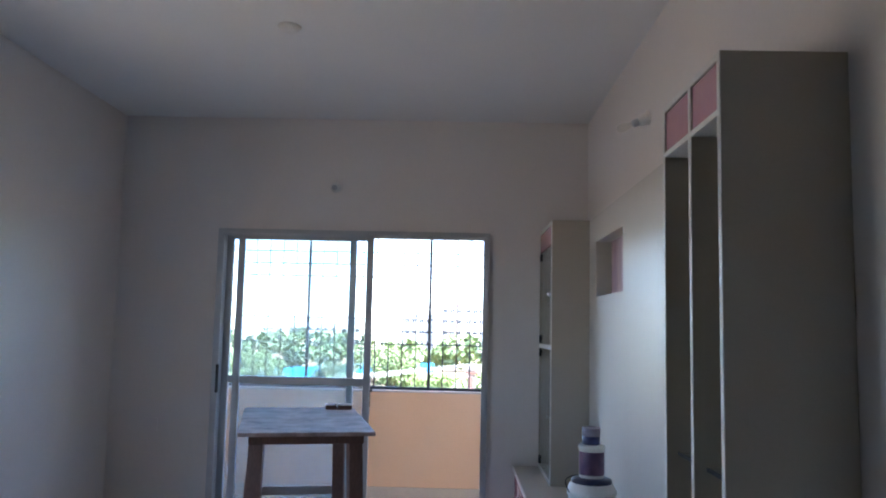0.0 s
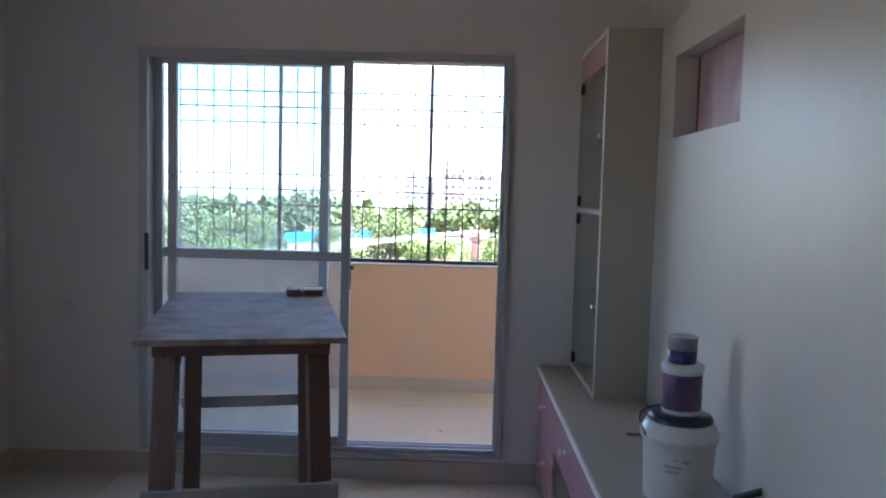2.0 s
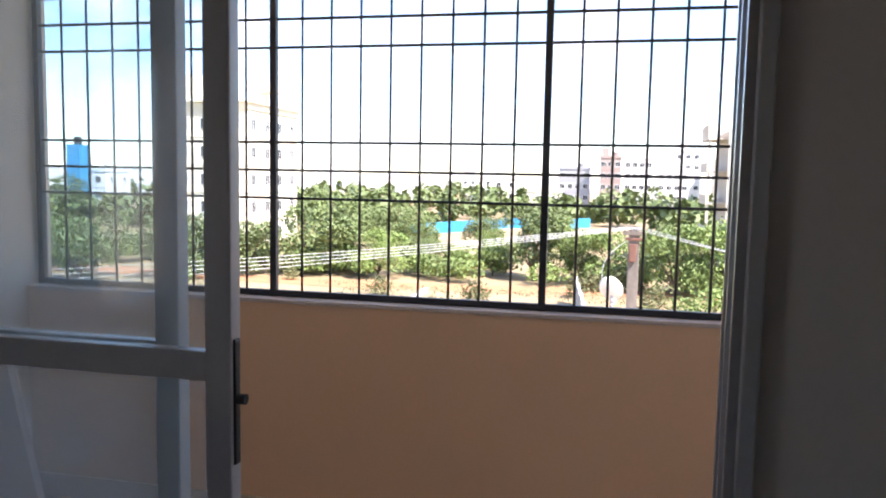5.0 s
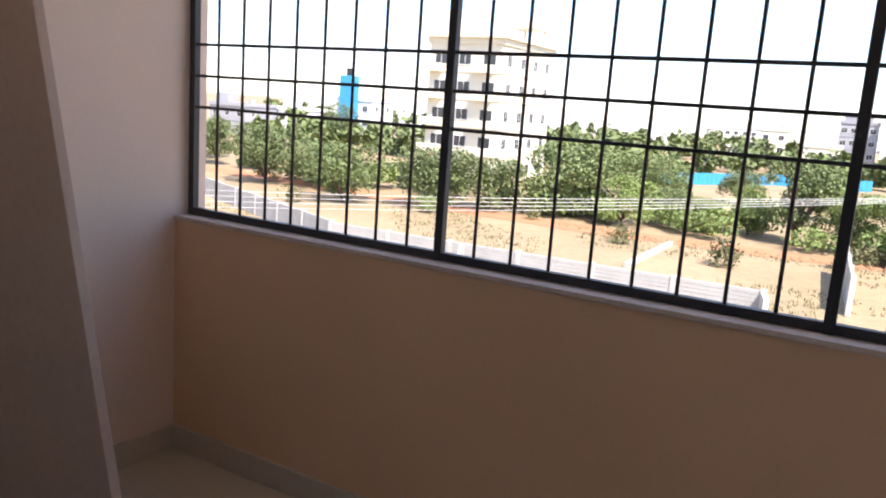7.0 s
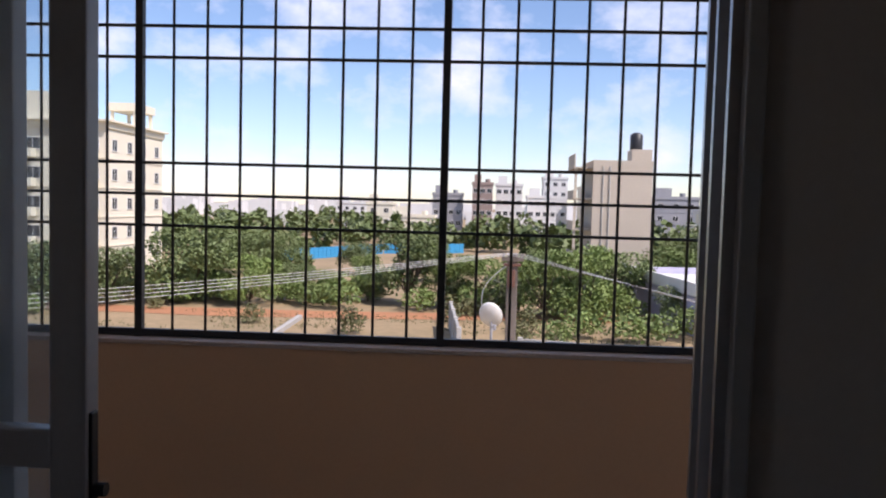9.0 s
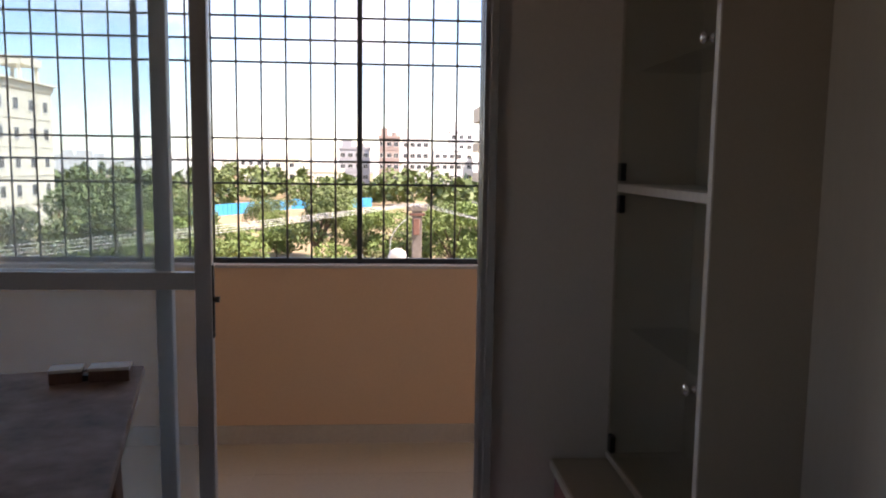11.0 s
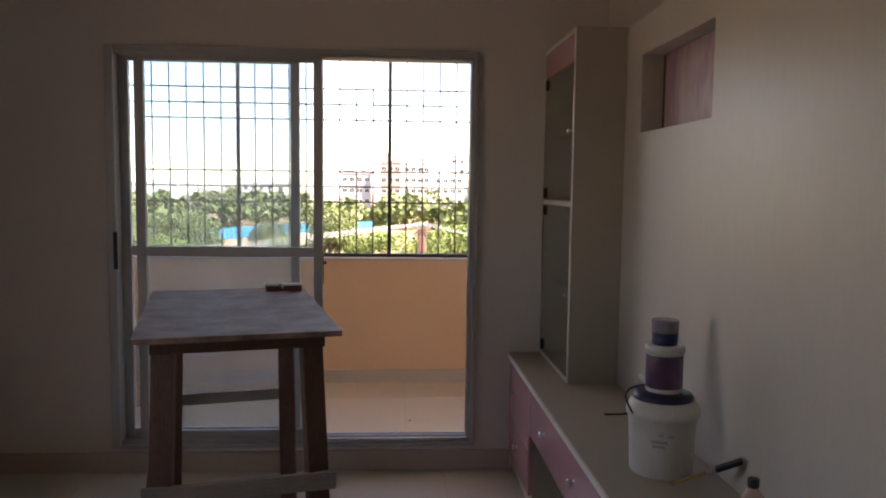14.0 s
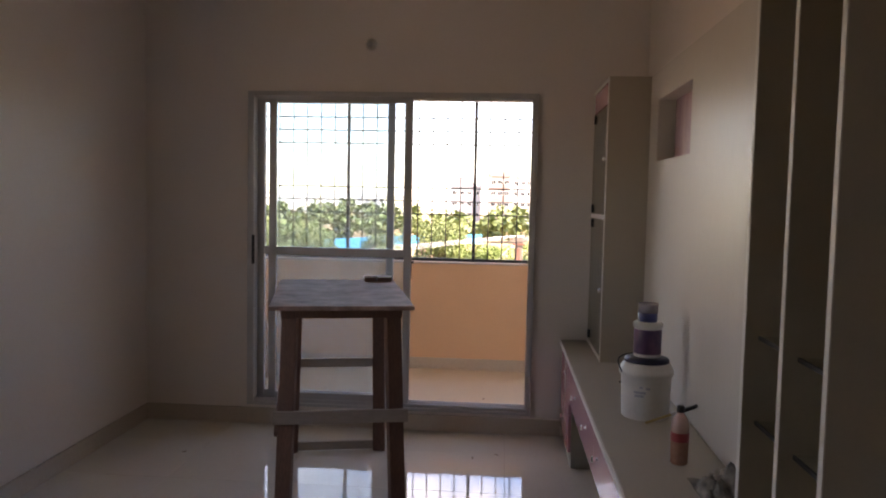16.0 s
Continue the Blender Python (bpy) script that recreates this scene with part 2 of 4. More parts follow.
# balcony
balcony_floor = tagged(box_ob("floor_balcony", (BX0, BX1, YO, YP + 0.15, -0.3, BZ - 0.006), M["grout"], bevel=0), "beige tiled balcony floor", "floor", kind="structure")
wall("wall_parapet", [(BX0, BX1, YP, YP + 0.15, BZ - 0.006, 0.938)], M["peach"], "peach painted balcony parapet wall")
tagged(box_ob("trim_coping", (BX0, BX1, YP - 0.008, YP + 0.16, 0.938, 0.955), M["coping"], bevel=0.004), "pale cement coping on the balcony parapet", "coping", kind="structure")
wall("wall_balcony_west", [(BX0 - 0.2, BX0, YO, YP + 0.15, -0.3, H + 0.15)], M["end_wall"], "pale peach painted balcony end wall")
wall("wall_balcony_east", [(BX1, BX1 + 0.2, YO, YP + 0.15, -0.3, H + 0.15)], M["end_wall"], "pale peach painted balcony end wall")
tagged(box_ob("ceiling_balcony", (BX0, BX1, YO, YP + 0.3, 2.95, H + 0.15), M["ceiling"], bevel=0), "white painted balcony soffit", "ceiling", kind="structure")
# skirting
for nm, d in (("baseboard_north", (XL, DX0 + 0.001, YW - 0.012, YW, 0, 0.105)), ("baseboard_north_sill", (DX0 + 0.001, 0.46, YW - 0.0125, YW, 0, 0.105)),
              ("baseboard_west", (XL, XL + 0.012, YB, YW - 0.012, 0, 0.105)), ("baseboard_balcony", (BX0, BX1, YP - 0.012, YP, BZ, BZ + 0.1)),
              ("baseboard_balcony_west", (BX0, BX0 + 0.012, YO, YP - 0.012, BZ, BZ + 0.1))):
    tagged(box_ob(nm, d, M["skirt"], bevel=0.002), "beige tile skirting along the wall", "skirting", kind="structure")

# ---- sliding door ----
door = thing("door_sliding", pose(0, 0, 0), "grey aluminium sliding glass door, half open to the balcony", "sliding door")
door["kind"] = "structure"
bm = bmesh.new()
for d in ((DX0 + 0.002, -1.555, 4.995, 5.11, DZ0 + 0.002, DZ1 - 0.002), (0.243, DX1 - 0.002, 4.995, 5.11, DZ0 + 0.002, DZ1 - 0.002),
          (-1.555, 0.243, 4.995, 5.11, 2.152, DZ1 - 0.002), (-1.555, 0.243, 4.995, 5.11, DZ0 + 0.002, 0.152)):
    bx(bm, *d, 0.003)
ob_of("frame", bm, M["alu"], door)
bm = bmesh.new()
for y in (5.015, 5.068, 5.105):          # raised track ribs, foot, head and jamb
    bx(bm, -1.555, 0.243, y - 0.004, y + 0.004, 0.152, 0.176)
    bx(bm, -1.555, 0.243, y - 0.004, y + 0.004, 2.140, 2.152)
    bx(bm, 0.229, 0.243, y - 0.004, y + 0.004, 0.176, 2.140)
ob_of("track", bm, M["track"], door)


def sash(x0, x1, y0, y1, lock):
    bm = bmesh.new()
    z0, z1, s = 0.158, 2.149, 0.047
    bx(bm, x0, x0 + s, y0, y1, z0, z1, 0.004)
    bx(bm, x1 - s, x1, y0, y1, z0, z1, 0.004)
    for a, b in ((z0, z0 + 0.06), (1.128, 1.178), (z1 - 0.032, z1)):
        bx(bm, x0 + s, x1 - s, y0 + 0.003, y1 - 0.003, a, b, 0.003)
    s_ob = ob_of("sash", bm, M["alu"], door)
    ym = (y0 + y1) / 2
    for a, b in ((z0 + 0.055, 1.133), (1.173, z1 - 0.028)):
        p = box_ob("pane", (x0 + s - 0.005, x1 - s + 0.005, ym - 0.0025, ym + 0.0025, a, b), M["pane"], s_ob, 0)
        p.visible_shadow = False
    bm = bmesh.new()
    if lock:
        bx(bm, x1 - 0.008, x1 + 0.004, y0 + 0.008, y1 - 0.008, 0.99, 1.20, 0.003)
        rod(bm, (x1, ym, 1.10), (x1 + 0.018, ym, 1.10), 0.009)
        ob_of("handle", bm, M["black"], s_ob)
    else:
        bm.free()


sash(-1.466, -0.528, 5.028, 5.062, True)
sash(-1.556, -0.650, 5.076, 5.110, False)
box_ob("handle", (-1.568, -1.548, 4.986, 4.996, 1.065, 1.255), M["black"], door, 0.004)

# ---- balcony grille ----
grille = thing("window_grille", pose(0, 6.908, 0), "black painted iron safety grille on the balcony parapet", "grille")
grille["kind"] = "structure"
PITCH = 1.128
for i in range(5):
    x = -2.45 + PITCH * i
    box_ob("post", (x - 0.014, x + 0.014, -0.014, 0.014, 0.955, 2.95), M["iron"], grille, 0.002)
for nm, zs, r in (("rail", (0.970, 2.93), 0.013), ("crossbar", (1.370, 1.486, 1.601, 1.986, 2.100, 2.214, 2.600, 2.715, 2.830), 0.0055)):
    for z in zs:
        box_ob(nm, (-2.465, 2.085, -r, r, z - r, z + r), M["iron"], grille, 0.001)
bar_mesh = None
for i in range(4):
    for k in range(1, 9):
        x = -2.45 + PITCH * (i + k / 9)
        if bar_mesh is None:
            bm = bmesh.new()
            rod(bm, (0, 0, 0.96), (0, 0, 2.94), 0.0055, n=8)
            bar_mesh = ob_of("bar", bm, M["iron"], grille, True)
            bar_mesh.matrix_basis = pose(x, 0, 0)
        else:
            o = new("bar", bar_mesh.data)
            o.parent = grille
            o.matrix_basis = pose(x, 0, 0)

# ---- built-in units along the east wall ----
TOPZ, LZ = 2.195, 0.632
PX = 0.839
bm = bmesh.new()
for d in ((PX, XR, 1.991, 3.442, LZ, TOPZ), (PX, XR, 4.151, 4.361, LZ, TOPZ), (PX, XR, 3.442, 4.151, LZ, 1.731), (PX, XR, 3.442, 4.151, 2.044, TOPZ)):
    bx(bm, *d)
panel = tagged(ob_of("wall_panel", bm, M["panel"]), "glossy cream boxed-out wall panel with a display niche", "wall panel", kind="structure")

# picture in the niche
art = material("abstract_print", (0.62, 0.45, 0.42), 0.35, (0.28, 0.12, 0.2), 4.5, 14, 0.0, stretch=(1, 2.2, 0.7), amount=0.3)
frame_ob = thing("wall_picture", pose(0, 0, 0), "pink and violet abstract print standing in the wall niche", "picture")
box_ob("print", (0.915, 0.925, 3.446, 4.09, 1.733, 2.040), art, frame_ob, 0.001)
box_ob("backing", (0.926, 0.938, 3.445, 4.148, 1.732, 2.042), M["wood"], frame_ob, 0.001)

# low drawer ledge
ledge = thing("drawer_unit", pose(0, 0, 0), "long cream-topped drawer ledge with glossy pink fronts", "drawer unit")
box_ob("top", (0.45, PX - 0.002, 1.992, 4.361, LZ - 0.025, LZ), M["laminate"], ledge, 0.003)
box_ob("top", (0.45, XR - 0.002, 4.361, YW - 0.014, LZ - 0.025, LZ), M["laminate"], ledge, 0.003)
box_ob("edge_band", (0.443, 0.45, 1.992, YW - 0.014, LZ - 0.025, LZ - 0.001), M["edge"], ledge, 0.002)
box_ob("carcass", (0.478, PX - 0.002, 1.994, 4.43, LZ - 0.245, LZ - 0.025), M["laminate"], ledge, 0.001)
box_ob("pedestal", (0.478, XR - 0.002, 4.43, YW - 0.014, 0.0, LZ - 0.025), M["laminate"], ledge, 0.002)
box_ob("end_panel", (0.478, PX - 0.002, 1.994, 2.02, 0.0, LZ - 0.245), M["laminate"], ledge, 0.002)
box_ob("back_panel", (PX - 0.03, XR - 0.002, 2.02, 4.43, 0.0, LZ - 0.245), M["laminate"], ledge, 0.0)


def knob(x, y, z, parent, way=-1):
    """A round faceted chrome knob that stands out along x."""
    bm = bmesh.new()
    lathe(bm, [(0.010, 0), (0.010, 0.002), (0.005, 0.004), (0.005, 0.012), (0.013, 0.016), (0.014, 0.021), (0.009, 0.026)], 12)
    return ob_of("knob", bm, M["chrome"], parent, True, pose(x, y, z, 0, 90 * way, 0))


def drawer(y0, y1, z0, z1, knobs):
    f = box_ob("drawer_front", (0.458, 0.476, y0 + 0.002, y1 - 0.002, z0, z1), M["pink"], ledge, 0.002)
    for y, z in knobs:
        knob(0.458, y, z, f)


drawer(4.432, YW - 0.016, 0.307, LZ - 0.03, [(4.76, 0.482)])
drawer(4.432, YW - 0.016, 0.09, 0.303, [(4.74, 0.215)])
drawer(3.262, 4.43, 0.385, LZ - 0.03, [(4.076, 0.497), (3.559, 0.499)])
drawer(1.994, 3.262, 0.385, LZ - 0.03, [(3.13, 0.50), (2.62, 0.50)])

# glass-fronted display shelf
shelf = thing("display_cabinet", pose(0, 0, 0), "tall cream display cabinet with clear glass doors on the ledge", "cabinet")
SX, SY0, SY1 = 0.616, 4.362, YW - 0.002
bm = bmesh.new()
for d in ((SX, XR - 0.002, SY0, SY0 + 0.018, LZ, TOPZ), (SX, XR - 0.002, SY1 - 0.018, SY1, LZ, TOPZ), (SX + 0.002, XR - 0.002, SY0 + 0.018, SY1 - 0.018, TOPZ - 0.018, TOPZ - 0.001),
          (SX + 0.002, XR - 0.002, SY0 + 0.018, SY1 - 0.018, LZ, LZ + 0.018), (PX, PX + 0.012, SY0 + 0.018, SY1 - 0.018, LZ + 0.018, TOPZ - 0.018)):
    bx(bm, *d, 0.001)
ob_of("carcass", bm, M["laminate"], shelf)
bm = bmesh.new()
bx(bm, SX - 0.004, SX, SY0 - 0.001, SY0 + 0.019, LZ, TOPZ, 0.001)
bx(bm, SX - 0.004, SX + 0.002, SY0 + 0.019, SY1, LZ + 0.001, LZ + 0.019, 0.001)
bx(bm, SX - 0.003, SX + 0.002, SY0 + 0.019, SY1, TOPZ - 0.019, TOPZ - 0.001, 0.001)
ob_of("edge_band", bm, M["edge"], shelf)
box_ob("shelf_board", (SX - 0.003, PX - 0.002, SY0 + 0.019, SY1 - 0.019, 1.418, 1.440), M["edge"], shelf)
box_ob("fascia", (SX + 0.001, SX + 0.018, SY0 + 0.019, SY1 - 0.019, 2.055, TOPZ - 0.02), M["pink"], shelf)
for z in (1.02, 1.75):
    p = box_ob("glass_shelf", (SX + 0.05, PX - 0.002, SY0 + 0.019, SY1 - 0.019, z, z + 0.006), M["clear"], shelf, 0)
    p.visible_shadow = False
for z0, z1, kz in ((LZ + 0.022, 1.414, 1.022), (1.444, 2.052, 1.752)):
    d = box_ob("glass_door", (SX + 0.004, SX + 0.009, SY0 + 0.022, SY1 - 0.022, z0, z1), M["clear"], shelf, 0)
    d.visible_shadow = False
    knob(SX + 0.004, SY0 + 0.05, kz, d)
    for hz in (z0 + 0.03, z1 - 0.03):
        box_ob("hinge", (SX - 0.004, SX + 0.012, SY1 - 0.05, SY1 - 0.02, hz - 0.025, hz + 0.025), M["black"], d, 0.002)

# open tall cabinet
tall = thing("tall_cabinet", pose(0, 0, 0), "tall narrow cream cabinet, open columns under small pink loft doors", "cabinet")
CX, C0, CM, C1 = 0.645, 1.503, 1.725, 1.99
bm = bmesh.new()
for d in ((CX, XR - 0.002, C0, C0 + 0.018, 0.0, TOPZ), (CX, XR - 0.002, CM, CM + 0.018, 0.08, TOPZ - 0.018), (CX, XR - 0.002, C1 - 0.018, C1, 0.0, TOPZ),
          (CX, XR - 0.002, C0 + 0.018, C1 - 0.018, TOPZ - 0.018, TOPZ), (CX + 0.02, XR - 0.002, C0 + 0.018, C1 - 0.018, 0.0, 0.08),
          (XR - 0.012, XR - 0.002, C0 + 0.018, C1 - 0.018, 0.08, TOPZ - 0.018)):
    bx(bm, *d, 0.001)
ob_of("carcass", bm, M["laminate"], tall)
bm = bmesh.new()
for y in (C0, CM, C1 - 0.018):
    bx(bm, CX - 0.003, CX, y - 0.001, y + 0.019, 0.0, TOPZ - (0.018 if y == CM else 0), 0.001)
bx(bm, CX - 0.0025, CX, C0 + 0.019, C1 - 0.019, TOPZ - 0.018, TOPZ, 0.001)
for a, b in ((C0 + 0.019, CM - 0.001), (CM + 0.019, C1 - 0.019)):
    bx(bm, CX - 0.0025, XR - 0.014, a, b, 2.045, 2.060, 0.001)
ob_of("edge_band", bm, M["edge"], tall)
for a, b in ((C0 + 0.019, CM - 0.001), (CM + 0.019, C1 - 0.019)):
    box_ob("loft_door", (CX + 0.002, CX + 0.018, a + 0.001, b - 0.001, 2.062, TOPZ - 0.02), M["pink"], tall)
    for z in (0.997, 1.202):
        p = box_ob("glass_shelf", (CX + 0.034, XR - 0.014, a, b, z, z + 0.008), M["clear"], tall, 0)
        p.visible_shadow = False
        box_ob("shelf_rail", (CX + 0.028, CX + 0.034, a, b, z - 0.001, z + 0.009), M["black"], tall, 0.001)

# switchboard on the panel
board = thing("switchboard", pose(0, 0, 0), "white modular switchboard with sockets, a black lead plugged in", "switchboard")
box_ob("plate", (PX - 0.011, PX, 3.768, 4.043, 0.690, 0.756), M["edge"], board, 0.004)
for i in range(8):
    y = 4.025 - i * 0.0335
    if i in (0, 1, 3, 4, 6):
        box_ob("switch", (PX - 0.015, PX - 0.011, y - 0.022, y - 0.002, 0.703, 0.743), M["alu"], board, 0.002)
    else:
        bm = bmesh.new()
        for dy, dz in ((0.0, 0.012), (-0.006, -0.008), (0.006, -0.008)):
            rod(bm, (PX - 0.0122, y - 0.012 + dy, 0.723 + dz), (PX - 0.0108, y - 0.012 + dy, 0.723 + dz), 0.0028, n=8)
        ob_of("socket", bm, M["black"], board)


def cable(name, pts, r, mat, parent=None):
    c = bpy.data.curves.new(name, "CURVE")
    c.dimensions, c.bevel_depth, c.bevel_resolution, c.resolution_u = "3D", r, 2, 8
    sp = c.splines.new("NURBS")
    sp.points.add(len(pts) - 1)
    for p, q in zip(sp.points, pts):
        p.co = (*q, 1)
    sp.use_endpoint_u, sp.order_u = True, 3
    o = new(name, c)
    c.materials.append(mat)
    if parent:
        o.parent = parent
    return o


lead = cable("cable", [(PX - 0.012, 3.82, 0.718), (PX - 0.05, 3.82, 0.718), (PX - 0.08, 3.85, 0.68), (PX - 0.11, 3.83, 0.650), (PX - 0.19, 3.88, 0.640)], 0.004, M["black"], board)
sock = thing("wall_socket", pose(0, 0, 0), "small white wall socket plate on the off-white wall", "socket")
box_ob("plate", (-2.04, -1.955, YW - 0.009, YW, 0.80, 0.885), M["wall"], sock, 0.003)
box_ob("insert", (-2.02, -1.975, YW - 0.012, YW - 0.009, 0.82, 0.865), M["wall"], sock, 0.002)

# lamp holders and ceiling rose
bulb_glass = glass("bulb_glass", (0.95, 0.95, 0.93), 0.05)


def lamp_holder(at, label):
    h = thing("wall_lamp", at, label, "lamp")
    bm = bmesh.new()
    lathe(bm, [(0.036, 0), (0.036, 0.008), (0.030, 0.014), (0.022, 0.05), (0.018, 0.058)], 24)
    ob_of("base", bm, M["edge"], h, True)
    bm = bmesh.new()
    lathe(bm, [(0.018, 0.058), (0.018, 0.082), (0.012, 0.086)], 20)
    ob_of("socket", bm, M["track"], h, True)
    return h


lh = lamp_holder(pose(XR, 3.33, 2.545, 0, -112, 0), "angled white lamp holder with a clear bulb on the wall")
bm = bmesh.new()
lathe(bm, [(0.009, 0.086), (0.012, 0.10), (0.018, 0.12), (0.020, 0.14), (0.015, 0.158), (0.004, 0.165)], 20)
ob_of("bulb", bm, bulb_glass, lh, True)
lamp_holder(pose(-0.803, YW, 2.487, 100, 0, 0), "small white lamp holder with an empty black socket")
rose = thing("ceiling_rose", pose(-0.787, 3.35, H - 0.022), "round white ceiling rose on the flat ceiling", "ceiling rose")
bm = bmesh.new()
lathe(bm, [(0.02, 0), (0.045, 0.004), (0.055, 0.014), (0.058, 0.022)], 28)
ob_of("cover", bm, M["edge"], rose, True)

# carpenter's bench with a slightly sloping board
bench = thing("work_table", pose(-0.770, 3.996, 0, 0, 0, 13.5), "rough stained wooden work table with splayed legs", "table")
W2, L2, TZ, SL = 0.325, 0.53, 1.03, 0.3
tilt = pose(0, 0, TZ, SL, 0, 0)
bm = bmesh.new()
bx(bm, -W2, W2, -L2, L2, -0.02, 0.0, 0.003, tilt)
ob_of("top", bm, M["ply"], bench)
bm = bmesh.new()
bx(bm, -W2 + 0.05, W2 - 0.05, -L2 + 0.045, -L2 + 0.075, -0.062, -0.021, 0.003, tilt)
bx(bm, -W2 + 0.05, W2 - 0.05, L2 - 0.075, L2 - 0.045, -0.062, -0.021, 0.003, tilt)
bx(bm, -W2 + 0.05, -W2 + 0.078, -L2 + 0.076, L2 - 0.076, -0.062, -0.021, 0.003, tilt)
bx(bm, W2 - 0.078, W2 - 0.05, -L2 + 0.076, L2 - 0.076, -0.062, -0.021, 0.003, tilt)
ob_of("apron", bm, M["wood"], bench)
for sx, sy in ((-1, -1), (1, -1), (-1, 1), (1, 1)):
    bm = bmesh.new()
    top = tilt @ Vector((sx * (W2 - 0.092), sy * (L2 - 0.105), -0.022))
    beam(bm, (sx * (W2 - 0.065), sy * (L2 + 0.03), 0.0), top, 0.07, 0.05, 0.004)
    ob_of("leg", bm, M["wood"], bench)
for nm, a, b, w_, d_, mt in (("stretcher", (-W2 + 0.02, -L2 + 0.015, 0.52), (W2 - 0.02, -L2 + 0.015, 0.52), 0.02, 0.06, "pale"),
                             ("stretcher", (-W2 + 0.03, L2 + 0.005, 0.54), (W2 - 0.03, L2 + 0.005, 0.54), 0.02, 0.05, "pale"),
                             ("stretcher", (-W2 + 0.05, L2 + 0.035, 0.035), (W2 - 0.05, L2 + 0.035, 0.035), 0.02, 0.05, "pale"),
                             ("brace", (-W2 + 0.03, -L2 + 0.10, 0.42), (-W2 + 0.055, L2 - 0.10, 0.92), 0.02, 0.035, "wood")):
    bm = bmesh.new()
    beam(bm, a, b, w_, d_, 0.003)
    ob_of(nm, bm, M[mt], bench)

place = bench.matrix_basis @ tilt
for x0, ln, rz in ((0.150, 0.062, 2), (0.226, 0.080, -3)):
    bk = thing("wood_block", place @ pose(x0, 0.435, 0.0, 0, 0, rz), "small offcut of pale-topped wood lying on the table", "offcut", "offcuts on the table")
    box_ob("core", (0, ln, -0.022, 0.022, 0.0, 0.024), M["wood"], bk, 0.002)
    box_ob("face", (0, ln, -0.022, 0.022, 0.024, 0.031), M["edge"], bk, 0.001)
nail = thing("clamp", place @ pose(0.202, 0.435, 0.0), "small dark metal clamp between two wooden offcuts", "clamp")
bm = bmesh.new()
bx(bm, 0, 0.022, -0.008, 0.008, 0, 0.014, 0.002)
rod(bm, (-0.01, 0, 0.018), (0.07, 0.004, 0.027), 0.002)
ob_of("body", bm, M["black"], nail)

# things on the ledge
white_plastic = material("white_plastic", (0.74, 0.72, 0.69), 0.35, (0.66, 0.63, 0.58), 6, 60, 0.06)
navy = material("navy_plastic", (0.02, 0.022, 0.06), 0.3, (0.012, 0.012, 0.04), 5, 80, 0.03)
label_mat = material("purple_label", (0.20, 0.09, 0.16), 0.35, (0.05, 0.035, 0.09), 14, 30, 0.0, amount=0.25)
blue_paint = material("blue_residue", (0.02, 0.03, 0.16), 0.3, (0.03, 0.03, 0.07), 9, 40, 0.0)
print_grey = material("grey_print", (0.48, 0.48, 0.52), 0.5, bump=0)
bucket = thing("paint_bucket", pose(0.672, 3.325, LZ, 0, 0, 20) @ Matrix.Diagonal((1, 1, 1.07, 1)), "large white plastic paint bucket with a dark navy lid", "bucket")
bm = bmesh.new()
lathe(bm, [(0.092, 0), (0.096, 0.004), (0.100, 0.10), (0.103, 0.165), (0.110, 0.167), (0.112, 0.185), (0.106, 0.19), (0.100, 0.205), (0.090, 0.216)], 48)
ob_of("body", bm, white_plastic, bucket, True)
bm = bmesh.new()
lathe(bm, [(0.091, 0.2145), (0.092, 0.222), (0.086, 0.231), (0.07, 0.236)], 48)
ob_of("lid", bm, navy, bucket, True)
cable("handle", [(0.112, 0, 0.178), (0.118, 0.03, 0.205), (0.09, 0.07, 0.226), (0.0, 0.112, 0.228), (-0.09, 0.07, 0.226), (-0.118, 0.03, 0.205), (-0.112, 0, 0.178)], 0.003, M["black"], bucket)
for dz, a0, a1 in ((0.125, 225, 233), (0.122, 240, 250), (0.105, 212, 240), (0.092, 214, 236)):
    bm = bmesh.new()
    rr = 0.1012
    vs = [(rr * math.cos(radians(a0 + (a1 - a0) * k / 5)), rr * math.sin(radians(a0 + (a1 - a0) * k / 5))) for k in range(6)]
    lo = [bm.verts.new((x, y, dz)) for x, y in vs]
    hi = [bm.verts.new((x * 1.003, y * 1.003, dz + 0.009)) for x, y in vs]
    for k in range(5):
        bm.faces.new((lo[k], lo[k + 1], hi[k + 1], hi[k]))
    ob_of("print", bm, print_grey, bucket)
can = thing("paint_can", pose(0.672, 3.325, LZ + 0.2525) @ Matrix.Diagonal((1, 1, 1.08, 1)), "small white paint can with a purple label on the bucket", "can")
bm = bmesh.new()
lathe(bm, [(0.054, 0), (0.055, 0.004), (0.055, 0.112), (0.060, 0.114), (0.060, 0.128), (0.052, 0.134)], 40)
ob_of("body", bm, white_plastic, can, True)
bm = bmesh.new()
lathe(bm, [(0.0556, 0.012), (0.0562, 0.014), (0.0562, 0.104), (0.0556, 0.106)], 40)
ob_of("label", bm, label_mat, can, True)
jar = thing("measuring_cup", pose(0.669, 3.322, LZ + 0.3972) @ Matrix.Diagonal((1.1, 1.1, 1.05, 1)), "clear plastic cup with blue paint residue on the can", "cup")
bm = bmesh.new()
lathe(bm, [(0.034, 0), (0.0355, 0.003), (0.0365, 0.036)], 32)
ob_of("residue", bm, blue_paint, jar, True)
bm = bmesh.new()
lathe(bm, [(0.0365, 0.036), (0.037, 0.068), (0.039, 0.071), (0.035, 0.074)], 32)
cup = material("clouded_plastic", (0.36, 0.33, 0.37), 0.25, (0.26, 0.22, 0.28), 8, 40, 0.02)
ob_of("rim", bm, cup, jar, True)

